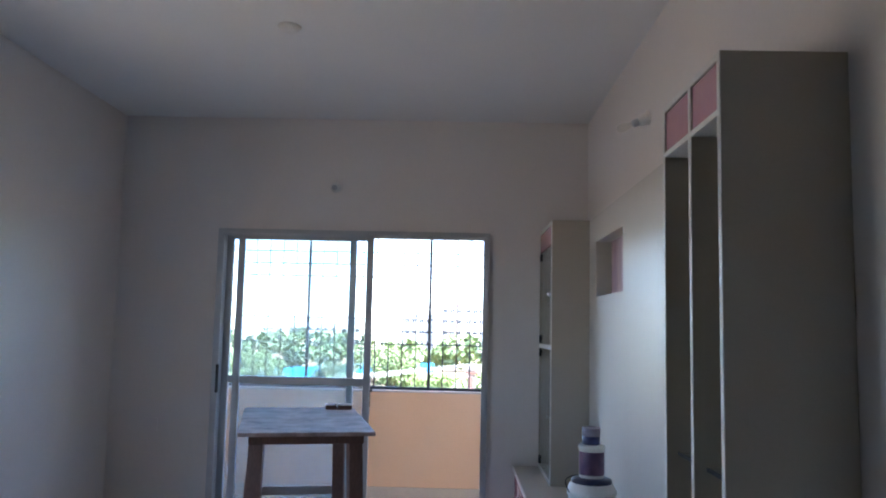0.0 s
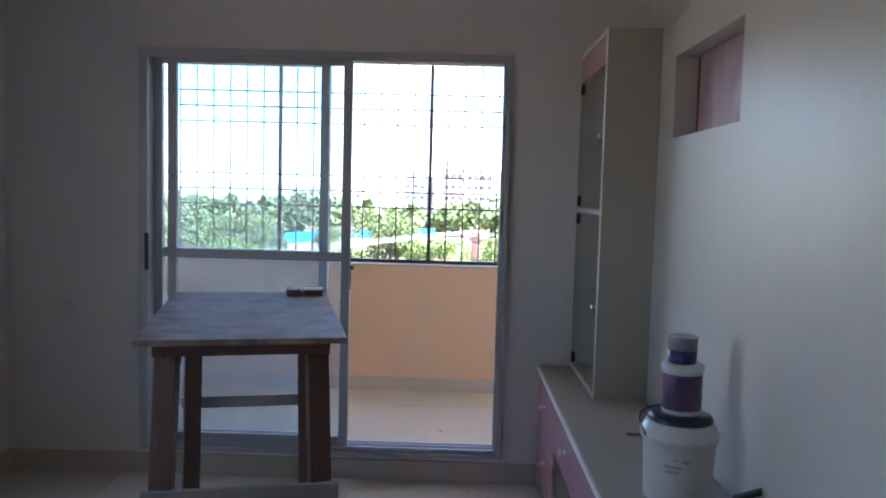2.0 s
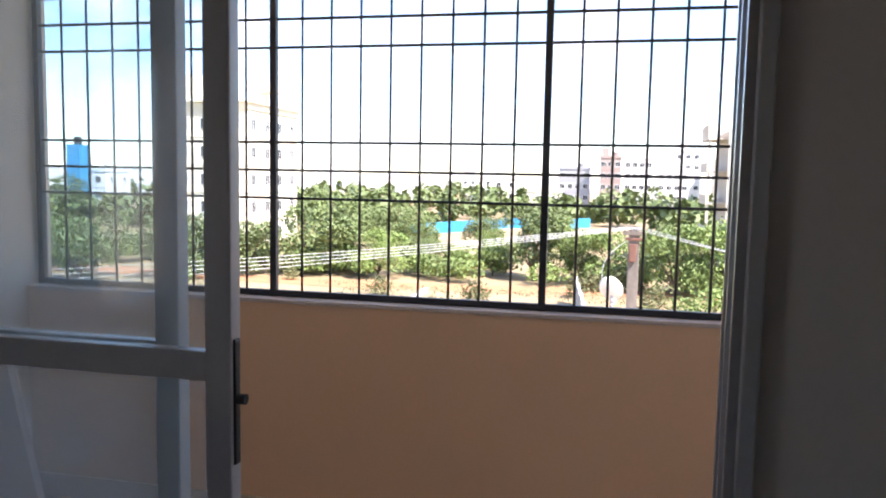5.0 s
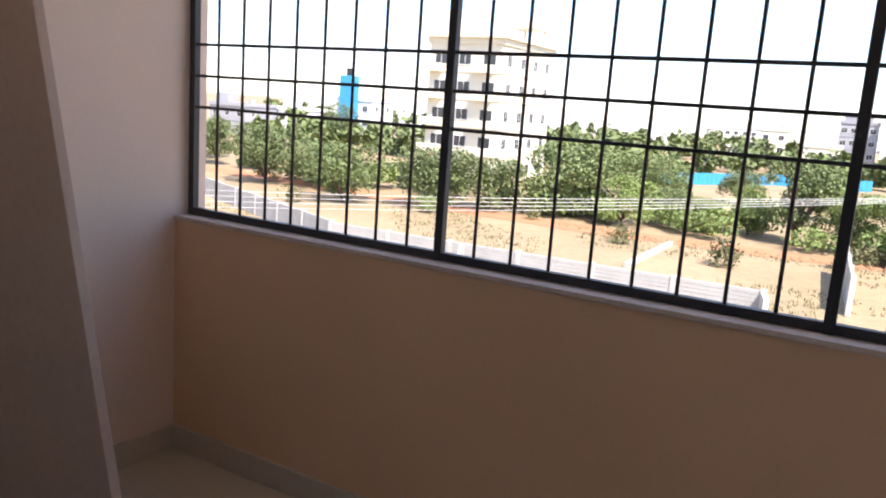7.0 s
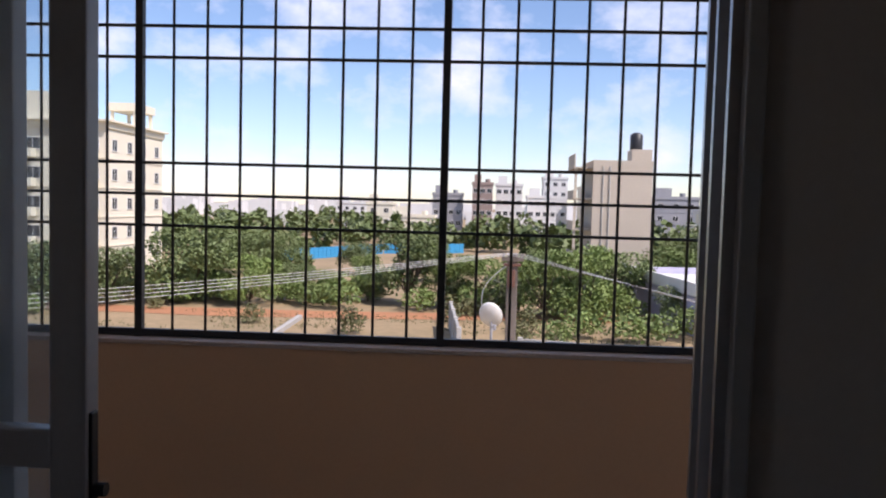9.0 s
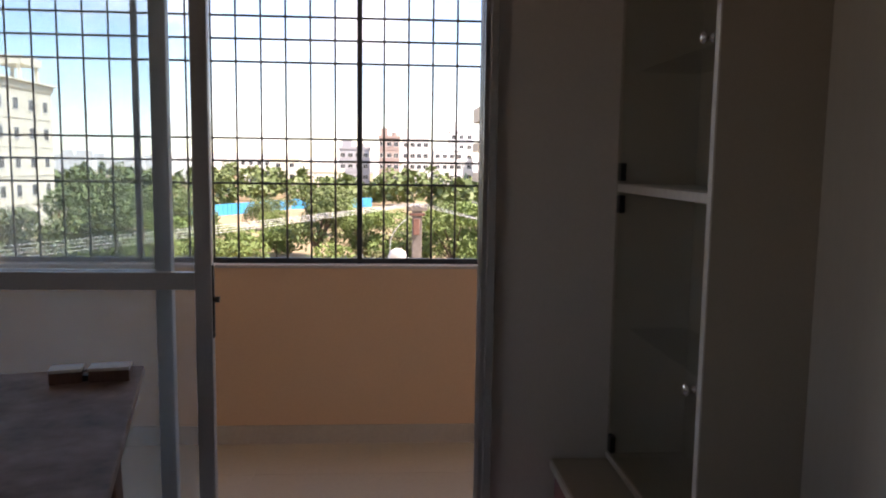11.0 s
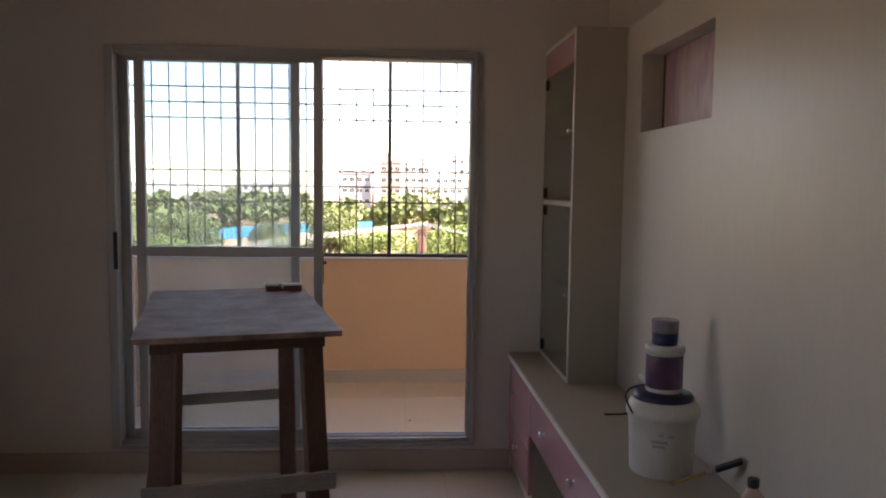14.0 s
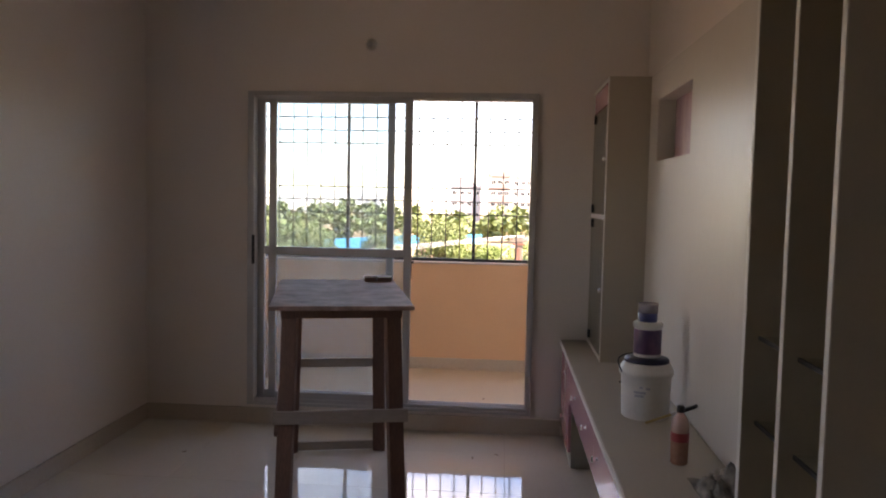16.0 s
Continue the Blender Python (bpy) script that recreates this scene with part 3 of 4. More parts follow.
amber = material("amber_liquid_plastic", (0.50, 0.27, 0.19), 0.12, (0.38, 0.18, 0.12), 10, 60, 0.0, coat=0.5)
clear_pet = material("pink_tinted_plastic", (0.50, 0.34, 0.30), 0.12, (0.58, 0.37, 0.30), 8, 40, 0.0, coat=0.5)
red_label = material("red_label", (0.42, 0.07, 0.06), 0.4, (0.35, 0.05, 0.05), 20, 60, 0.0)
bottle = thing("bottle", pose(0.682, 2.742, LZ) @ Matrix.Diagonal((0.9, 0.9, 1.0, 1)), "small pink-amber plastic bottle with a dark cap", "bottle")
bm = bmesh.new()
lathe(bm, [(0.029, 0), (0.033, 0.004), (0.034, 0.09), (0.0335, 0.095)], 32)
ob_of("filled_body", bm, amber, bottle, True)
bm = bmesh.new()
lathe(bm, [(0.0335, 0.095), (0.033, 0.135), (0.028, 0.155), (0.016, 0.17), (0.012, 0.176), (0.012, 0.180)], 32)
ob_of("shoulder", bm, clear_pet, bottle, True)
bm = bmesh.new()
lathe(bm, [(0.0345, 0.080), (0.0348, 0.082), (0.0342, 0.108), (0.0338, 0.11)], 32)
ob_of("label", bm, red_label, bottle, True)
bm = bmesh.new()
lathe(bm, [(0.014, 0.178), (0.015, 0.180), (0.015, 0.198), (0.012, 0.201)], 24)
ob_of("cap", bm, M["black"], bottle, True)

brush = thing("paint_brush", pose(0, 0, 0), "flat paint brush with a yellow handle leaning on the panel", "brush")
yellow = material("yellow_handle", (0.45, 0.33, 0.12), 0.45)
b0, b1 = Vector((0.650, 3.185, LZ + 0.008)), Vector((0.828, 3.105, 0.738))
bm = bmesh.new()
beam(bm, b0, b0.lerp(b1, 0.52), 0.014, 0.010, 0.004)
ob_of("handle", bm, yellow, brush)
bm = bmesh.new()
beam(bm, b0.lerp(b1, 0.52), b0.lerp(b1, 0.64), 0.030, 0.014, 0.003)
ob_of("ferrule", bm, M["track"], brush)
bm = bmesh.new()
beam(bm, b0.lerp(b1, 0.64), b1, 0.034, 0.013, 0.004)
ob_of("bristles", bm, M["black"], brush)

rag = thing("rag", pose(0.755, 2.40, LZ) @ Matrix.Diagonal((0.68, 1.0, 0.8, 1)), "crumpled camouflage and white rag heaped on the ledge", "cloth")
cloth = material("patterned_cloth", (0.40, 0.35, 0.29), 0.9, (0.015, 0.014, 0.008), 11, 60, 0.3, amount=0.15)
bm = bmesh.new()
N = 42
grid = {}
for i in range(N):
    for j in range(N):
        u, v = i / (N - 1) * 2 - 1, j / (N - 1) * 2 - 1
        r = math.sqrt(u * u + v * v)
        h = max(0.0, 1 - r ** 2.2) * 0.10
        nz = noise.noise(Vector((u * 2.3, v * 2.3, 3.1))) * 0.05 + abs(noise.noise(Vector((u * 5.5, v * 5.5, 7.7)))) * 0.05
        z = max(0.004, h * (0.8 + 6 * nz) + nz * (0.55 if r < 1 else 0.15))
        grid[i, j] = bm.verts.new((u * 0.12 + 0.02 * noise.noise(Vector((u * 2, v * 2, 0))), v * 0.19 + 0.02 * noise.noise(Vector((u * 2, v * 2, 9))), z))
for i in range(N - 1):
    for j in range(N - 1):
        bm.faces.new((grid[i, j], grid[i + 1, j], grid[i + 1, j + 1], grid[i, j + 1]))
ob_of("cloth", bm, cloth, rag, True)

# leaning board on the balcony
lean = thing("leaning_board", pose(0, 0, 0), "tall plain beige board leaning on the balcony end wall", "board")
bm = bmesh.new()
beam(bm, (-1.985, 6.05, BZ + 0.01), (-2.445, 6.05, 1.96), 0.03, 0.60, 0.003)
board_mat = material("beige_board", (0.52, 0.38, 0.28), 0.6, (0.45, 0.32, 0.23), 2, 40, 0.1)
ob_of("sheet", bm, board_mat, lean)

# chips and dry bits left on the floors
chip_mesh = None
for x, y, z, rz in ((-1.77, 4.40, 0.0008, 20), (-0.08, 4.52, 0.0008, 75), (0.06, 4.60, 0.0008, 130), (-0.05, 5.86, BZ + 0.0008, 40), (-0.30, 5.62, BZ + 0.0008, 110), (-0.52, 4.66, 0.0008, 160)):
    if chip_mesh is None:
        bm = bmesh.new()
        bx(bm, -0.013, 0.007, -0.003, 0.003, 0, 0.002, 0.0006)
        bx(bm, 0.002, 0.015, -0.002, 0.004, 0.001, 0.003, 0.0006, pose(0, 0, 0, 0, -6, 35))
        me = bpy.data.meshes.new("wood_chip")
        bm.to_mesh(me)
        bm.free()
        me.materials.append(M["wood"])
        chip_mesh = me
    o = new("wood_chip", chip_mesh)
    o.matrix_basis = pose(x, y, z, 0, 0, rz)
    tagged(o, "small brown wood chip lying on the tiles", "debris", "chips on the floor")

# ---- outside: ground, plots and town seen through the grille ----
GZ = -8.5
earth = material("dry_earth", (0.39, 0.27, 0.155), 0.95, (0.21, 0.165, 0.085), 0.12, 1.6, 0.3, bump_dist=0.05)
laterite = material("red_earth", (0.46, 0.20, 0.09), 0.95, (0.36, 0.17, 0.09), 0.3, 3.0, 0.3, bump_dist=0.03)
cement = material("cement_block", (0.42, 0.41, 0.39), 0.9, (0.30, 0.29, 0.27), 0.8, 9.0, 0.3, bump_dist=0.01)
pale_cement = material("pale_cement", (0.47, 0.45, 0.42), 0.9, (0.36, 0.34, 0.31), 1.0, 8.0, 0.2)
leaf_a = material("leaf_green", (0.16, 0.205, 0.07), 0.6, (0.085, 0.115, 0.035), 0.7, 6.0, 0, random_value=0.2)
leaf_b = material("leaf_bright", (0.20, 0.27, 0.07), 0.6, (0.11, 0.155, 0.04), 0.7, 6.0, 0, random_value=0.2)
leaf_dry = material("leaf_dry", (0.17, 0.17, 0.07), 0.8, (0.10, 0.10, 0.04), 0.7, 6.0, 0, random_value=0.2)
bark = material("bark", (0.14, 0.10, 0.07), 0.9, (0.08, 0.055, 0.04), 3, 20, 0.5)
cream_wall = material("cream_facade", (0.78, 0.72, 0.58), 0.85, (0.70, 0.645, 0.52), 0.25, 5.0, 0.1)
white_wall = material("white_facade", (0.74, 0.73, 0.71), 0.85, (0.64, 0.63, 0.61), 0.25, 5.0, 0.1)
tan_wall = material("tan_facade", (0.52, 0.45, 0.37), 0.85, (0.46, 0.40, 0.32), 0.2, 5.0, 0.1)
lilac_wall = material("lilac_facade", (0.50, 0.48, 0.60), 0.85, (0.42, 0.40, 0.52), 0.3, 5.0, 0.1)
brown_wall = material("brown_facade", (0.36, 0.27, 0.24), 0.85)
grey_wall = material("grey_facade", (0.36, 0.36, 0.38), 0.85, (0.28, 0.28, 0.30), 0.3, 5.0, 0.1)
blue_sheet = material("blue_sheet", (0.04, 0.30, 0.55), 0.5, (0.03, 0.24, 0.46), 0.4, 6.0, 0.1)
dark_glass = material("window_dark", (0.05, 0.055, 0.06), 0.2, (0.03, 0.03, 0.035), bump=0)
orange_cloth = material("orange_cloth", (0.60, 0.14, 0.04), 0.9)
pole_mat = material("weathered_concrete_pole", (0.21, 0.175, 0.15), 0.9, (0.13, 0.11, 0.095), 2, 20, 0.4)
wire_mat = material("aluminium_wire", (0.55, 0.55, 0.54), 0.5, metal=0.4, bump=0)

ground = tagged(box_ob("ground", (-2500, 2500, -600, 3500, GZ - 0.5, GZ), earth, bevel=0), "dry tan earth with sparse grass, open plots", "ground", kind="structure")
bm = bmesh.new()
left, right = [], []
for i in range(41):
    x = -110 + i * 4.0
    y = 73.5 + 2.2 * math.sin(x * 0.06) - 0.012 * abs(x)
    wd = 2.2 + 0.9 * noise.noise(Vector((x * 0.11, 0, 4)))
    left.append(bm.verts.new((x, y - wd, GZ + 0.03)))
    right.append(bm.verts.new((x, y + wd, GZ + 0.03)))
for i in range(40):
    bm.faces.new((left[i], left[i + 1], right[i + 1], right[i]))
tagged(ob_of("road_track", bm, laterite), "bare red earth track across the plots", "dirt track", kind="structure")


def plot_wall(a, b, h, th, mat, label, post=4.0):
    a, b = Vector((*a, GZ)), Vector((*b, GZ))
    way = b - a
    w_ob = thing("compound_wall", Matrix.Translation(a) @ Matrix.Rotation(math.atan2(way.y, way.x), 4, "Z"), label, "wall", "boundary walls of the plots")
    w_ob["kind"] = "structure"
    L = way.length
    courses = max(1, round(h / 0.22)) if post else 1
    bm = bmesh.new()
    for c in range(courses):
        z0 = c * h / courses
        bx(bm, 0, L, -th / 2 + 0.01 * (c % 2), th / 2, z0, z0 + h / courses - (0.015 if post else 0))
    ob_of("masonry", bm, mat, w_ob)
    if post:
        n = max(1, int(L / post))
        for i in range(n + 1):
            box_ob("pillar", (i * L / n - 0.15, i * L / n + 0.15, -th / 2 - 0.06, th / 2 + 0.06, 0, h + 0.08), pale_cement, w_ob, 0.01)


plot_wall((-58, 57), (-33.3, 46.2), 1.7, 0.2, cement, "grey cement-block plot wall with pillars on dry earth")
plot_wall((-33.3, 46.2), (-5.4, 47.8), 1.6, 0.2, cement, "grey cement-block plot wall with pillars on dry earth")
plot_wall((-22.9, 46.2), (-18, 36), 1.5, 0.2, cement, "grey cement-block plot wall running towards the house")
plot_wall((-15.3, 56), (-15.6, 68.7), 0.35, 0.4, pale_cement, "low pale cement kerb between two plots", 0)
plot_wall((-5.4, 47.8), (-5.0, 46.2), 1.5, 0.3, pale_cement, "short pale cement wall end on the plot", 0)
plot_wall((-1.5, 52.8), (-2.6, 66), 2.2, 0.2, cement, "tall grey cement-block wall across the plot")
plot_wall((2.4, 52.7), (12.1, 50.6), 1.7, 0.2, cement, "grey cement-block garden wall with pillars", 9.0)
plot_wall((12.1, 50.6), (16.5, 41), 1.6, 0.2, cement, "grey cement-block garden wall with pillars", 9.0)
plot_wall((12.1, 50.8), (30, 52), 1.7, 0.2, cement, "grey cement-block garden wall with pillars", 9.0)


# ---- trees ----
def leaf_mesh(name, lobes, count, size, mat, rng):
    verts, faces = [], []
    for _ in range(count):
        cx, cy, cz, rx, rz = rng.choice(lobes)
        th, ph = rng.uniform(0, 2 * math.pi), math.acos(rng.uniform(-0.75, 1))
        rr = rng.uniform(0.55, 1.0) ** 0.6 * (1 + 0.22 * noise.noise(Vector((th * 1.7, ph * 2.3, cx))))
        p = Vector((cx + rx * rr * math.sin(ph) * math.cos(th), cy + rx * rr * math.sin(ph) * math.sin(th), cz + rz * rr * math.cos(ph)))
        q = Euler((rng.uniform(-1.1, 1.1), rng.uniform(-1.1, 1.1), rng.uniform(0, 6.28))).to_matrix()
        s = size * rng.uniform(0.6, 1.35)
        k = len(verts)
        for u, v, w in ((-0.5, 0, 0), (0, -0.32, 0.06), (0.5, 0, 0), (0, 0.32, 0.06)):
            verts.append(p + q @ Vector((u * s, v * s, w * s)))
        faces.append((k, k + 1, k + 2, k + 3))
    me = bpy.data.meshes.new(name)
    me.from_pydata([tuple(v) for v in verts], [], faces)
    me.materials.append(mat)
    return me


def tree(at, h, spread, seed, mat, label, count=2600, size=0.5, name="tree"):
    """A tree of unit build: trunk, forked limbs and a ragged leaf crown."""
    rng = random.Random(seed)
    t = thing(name, at, label, "tree", "trees on the plots")
    bm = bmesh.new()
    fork = Vector((rng.uniform(-0.2, 0.2), rng.uniform(-0.2, 0.2), h * 0.10))
    rod(bm, (0, 0, -0.2), fork, 0.028 * h, 0.02 * h, 8)
    lobes = []
    for i in range(12):
        a = i * 2.4 + rng.uniform(-0.4, 0.4)
        reach = spread * rng.uniform(0.25, 0.72)
        tip = Vector((math.cos(a) * reach, math.sin(a) * reach, h * rng.uniform(0.16, 0.8)))
        mid = fork.lerp(tip, 0.5) + Vector((0, 0, h * 0.05))
        rod(bm, fork, mid, 0.014 * h, 0.009 * h, 6)
        rod(bm, mid, tip, 0.009 * h, 0.003 * h, 6)
        r = spread * rng.uniform(0.28, 0.5)
        lobes.append((tip.x, tip.y, min(tip.z, h - r * 0.8), r, r * rng.uniform(0.6, 0.9)))
    lobes.append((0, 0, h * 0.74, spread * 0.45, h * 0.24))
    ob_of("trunk", bm, bark, t)
    crown = new("crown", leaf_mesh("crown", lobes, count, size, mat, rng))
    crown.parent = t
    return t


kinds = [tree(pose(-28.8, 78.5, GZ), 9.0, 5.8, 1, leaf_a, "broad dark green tree on red earth", 9500, 0.34),
         tree(pose(-40.0, 70, GZ), 6.2, 4.4, 2, leaf_a, "low spreading green tree beside the track", 7500, 0.28),
         tree(pose(-7.3, 79.5, GZ), 8.6, 3.6, 3, leaf_a, "upright layered green tree behind the plot", 6500, 0.32),
         tree(pose(5.7, 73.5, GZ), 6.6, 4.6, 4, leaf_b, "bright green bushy tree behind the wall", 8000, 0.28)]
rng = random.Random(11)
for k, x, y, sc in ((1, -47, 65, 0.95), (1, -35.5, 74, 0.9), (3, -22.5, 76.5, 0.75), (1, -19.5, 82, 0.62), (3, -15.5, 80, 0.5), (3, -11.8, 82, 0.5), (3, -2.8, 80, 0.8), (3, 0.5, 77, 0.92), (3, 9.6, 74.5, 1.0),
                    (1, 12.5, 80, 1.0), (0, 27, 104, 1.05), (0, 34, 108, 1.1), (0, 41, 101, 1.0), (1, -56, 72, 0.9), (1, -62, 70, 1.05), (0, -74, 82, 0.7), (2, -81, 80, 0.8), 
                    (1, -90, 86, 1.0), (0, -100, 130, 1.0), (1, 17, 70, 0.6), (3, 20, 93, 1.0), (2, 6, 96, 0.7), (0, -25, 100, 0.75), (1, -31, 108, 1.0), (3, -13.5, 96, 0.6), (1, -18, 112, 0.8), (3, -6, 104, 0.8), (1, -9, 122, 0.8)):
    copy_thing(kinds[k], pose(x, y, GZ, 0, 0, rng.uniform(0, 360)) @ Matrix.Diagonal((sc, sc, sc * rng.uniform(0.9, 1.08), 1)))


def bush(at, r, seed, mat, count=420):
    rng = random.Random(seed)
    b = thing("bush", at, "low scrubby dry-green bush on the bare plot", "bush", "bushes on the plots")
    lobes = [(rng.uniform(-0.5, 0.5) * r, rng.uniform(-0.5, 0.5) * r, r * rng.uniform(0.3, 0.6), r * rng.uniform(0.4, 0.6), r * rng.uniform(0.4, 0.55)) for _ in range(5)]
    c = new("leaves", leaf_mesh("leaves", lobes, count, 0.3, mat, rng))
    c.parent = b
    return b


bushes = [bush(pose(-10.7, 63.1, GZ), 1.9, 5, leaf_dry), bush(pose(10.5, 62, GZ), 2.4, 6, leaf_b, 700)]
for k, x, y, sc in ((0, -19.5, 66, 0.8), (1, 5.5, 60, 0.8), (1, 7.6, 64, 0.9), (1, 13, 62, 0.95), (1, 15.8, 64, 1.1), (1, 18, 60, 0.9), (0, 2.5, 60, 0.8), (0, -2, 70, 0.9), (1, -38, 66, 0.7), (0, -50, 60, 0.8), (1, -53, 70, 0.8), (0, -30, 72, 0.6), (0, 4, 66, 1.0), (1, 20, 56, 1.0)):
    copy_thing(bushes[k], pose(x, y, GZ, 0, 0, rng.uniform(0, 360)) @ Matrix.Diagonal((sc, sc, sc, 1)))

# scrub under and between the tree crowns
for _ in range(46):
    x = rng.uniform(-64, 16)
    y = rng.uniform(75.5, 84) - (4.0 if x > -4 else 0.0)
    sc = rng.uniform(0.8, 1.5)
    copy_thing(bushes[rng.choice((0, 1, 1))], pose(x, y, GZ, 0, 0, rng.uniform(0, 360)) @ Matrix.Diagonal((sc * 1.2, sc, sc * rng.uniform(0.8, 1.1), 1)))

# far woods and scrub between the houses
verts, faces = [], []
rw = random.Random(21)
for _ in range(760):
    y = 125 + 520 * rw.random() ** 1.5
    x = rw.uniform(-0.95, 0.75) * y
    if y < 150 and -0.3 * y < x < 0.03 * y:
        continue
    r = rw.uniform(1.5, 4.5)
    top = rw.uniform(3.0, 8.5)
    for _ in range(120):
        d = Vector((rw.gauss(0, 1), rw.gauss(0, 1), rw.gauss(0, 1))).normalized()
        p = Vector((x, y, GZ + top * 0.55)) + Vector((d.x * r, d.y * r, d.z * top * 0.45)) * rw.uniform(0.7, 1.0)
        q = Euler((rw.uniform(-1, 1), rw.uniform(-1, 1), rw.uniform(0, 6.28))).to_matrix()
        s = rw.uniform(1.0, 2.0)
        k = len(verts)
        verts += [tuple(p + q @ Vector((u * s, v * s, 0))) for u, v in ((-0.5, 0), (0, -0.4), (0.5, 0), (0, 0.4))]
        faces.append((k, k + 1, k + 2, k + 3))
me = bpy.data.meshes.new("far_woods")
me.from_pydata(verts, [], faces)
me.materials.append(leaf_a)
tagged(new("far_woods", me), "far belt of green trees among the houses", "woods", kind="stuff")
# dry grass and stones on the nearer plots
verts, faces = [], []
for _ in range(5200):
    x, y = rw.uniform(-52, 20), rw.uniform(42, 72)
    if noise.noise(Vector((x * 0.09, y * 0.09, 2))) < -0.05:
        continue
    for _ in range(3):
        a, hgt = rw.uniform(0, 6.28), rw.uniform(0.08, 0.3)
        k = len(verts)
        px, py = x + rw.uniform(-0.2, 0.2), y + rw.uniform(-0.2, 0.2)
        verts += [(px, py, GZ), (px + 0.07 * math.cos(a), py + 0.07 * math.sin(a), GZ), (px + 0.1 * math.cos(a + 1), py + 0.1 * math.sin(a + 1), GZ + hgt)]
        faces.append((k, k + 1, k + 2))
me = bpy.data.meshes.new("dry_grass")
me.from_pydata(verts, [], faces)
me.materials.append(leaf_dry)
tagged(new("dry_grass", me), "thin dry grass over the bare plots", "grass", kind="stuff")


# ---- buildings ----
WIN = {}


def window_part(parent, x, y, z, face, w, h):
    """A dark window in a pale frame with a sill, on the face '-y' or '+x' / '-x'."""
    key = (round(w, 2), round(h, 2))
    if key not in WIN:
        f = bmesh.new()
        t = 0.08
        for d in ((-w / 2, -w / 2 + t, -0.06, 0.05, 0, h), (w / 2 - t, w / 2, -0.06, 0.05, 0, h), (-w / 2 + t, w / 2 - t, -0.06, 0.05, h - t, h), (-w / 2 - 0.1, w / 2 + 0.1, -0.12, 0.05, -0.08, 0), (-0.03, 0.03, -0.05, 0.05, 0, h - t)):
            bx(f, *d)
        mf = bpy.data.meshes.new("window_frame")
        f.to_mesh(mf)
        f.free()
        mf.materials.append(white_wall)
        g = bmesh.new()
        bx(g, -w / 2 + t, w / 2 - t, -0.03, 0.05, 0, h - t)
        mg = bpy.data.meshes.new("window_glass")
        g.to_mesh(mg)
        g.free()
        mg.materials.append(dark_glass)
        WIN[key] = (mf, mg)
    rz = {"-y": 0, "+x": 90, "-x": -90}[face]
    a = new("window", WIN[key][1])
    a.parent = parent
    a.matrix_basis = pose(x, y, z, 0, 0, rz)
    b = new("frame", WIN[key][0])
    b.parent = a


def building(x0, x1, y0, y1, floors, storey, mat, label, front=3, side=3, balconies=False, rz=0.0, extra=True, name="apartment_block", win=(1.5, 1.3)):
    b = thing(name, pose(x0, y0, GZ, 0, 0, rz), label, "building", "buildings of the town")
    w, d, h = x1 - x0, y1 - y0, floors * storey
    bm = bmesh.new()
    bx(bm, 0, w, 0, d, 0, h)
    for k in range(1, floors + 1 if front else 1):
        bx(bm, -0.12, w + 0.12, -0.12, d + 0.12, k * storey - 0.14, k * storey)
    ob_of("wall", bm, mat, b)
    bm = bmesh.new()
    e = 0.25 if front else 0.02
    for q in ((-e, w + e, -e, 0.2), (-e, w + e, d - 0.2, d + e), (-e, 0.2, 0.2, d - 0.2), (w - 0.2, w + e, 0.2, d - 0.2)):
        bx(bm, q[0], q[1], q[2], q[3], h + 0.0, h + 0.8)
    if extra:
        bx(bm, w * 0.08, w * 0.42, d * 0.1, d * 0.4, h, h + 3.0)
        rod(bm, (w * 0.75, d * 0.5, h), (w * 0.75, d * 0.5, h + 1.8), 0.8, n=14)
    ob_of("roof", bm, mat, b)
    for k in range(floors):
        z = k * storey + 0.95
        for i in range(front):
            window_part(b, (i + 0.5) * w / front, 0, z, "-y", *win)
        for i in range(side):
            window_part(b, w, (i + 0.5) * d / side, z, "+x", win[0] * 0.7, win[1])
    if balconies:
        for k in range(1, floors):
            for c in balconies:
                bm = bmesh.new()
                xa, xb = c * w - 1.5, c * w + 1.5
                z = k * storey
                bx(bm, xa, xb, -1.3, -0.12, z - 0.14, z)
                bx(bm, xa, xb, -1.3, -1.2, z, z + 0.95)
                bx(bm, xa, xa + 0.1, -1.2, -0.12, z, z + 0.95)
                bx(bm, xb - 0.1, xb, -1.2, -0.12, z, z + 0.95)
                ob_of("balcony", bm, mat, b)
    return b


wb = building(-60, -48.4, 100, 117, 5, 3.75, cream_wall, "tall cream apartment block with balconies and roof rooms", 3, 4, (0.08, 0.78), 0, False, win=(2.0, 1.5))
H5 = 5 * 3.75
bm = bmesh.new()
bx(bm, -0.9, 12.3, -0.9, 17.6, H5 + 0.8, H5 + 1.05)
bx(bm, 0.2, 4.2, 0.5, 5.0, H5 + 1.05, H5 + 4.6)
for d in ((7.6, 8.0, 9, 9.4), (10.8, 11.2, 9, 9.4), (7.6, 8.0, 14, 14.4), (10.8, 11.2, 14, 14.4)):
    bx(bm, *d, H5 + 1.05, H5 + 3.2)
bx(bm, 7.3, 11.5, 8.7, 14.7, H5 + 3.2, H5 + 4.3)
ob_of("roof_room", bm, cream_wall, wb)

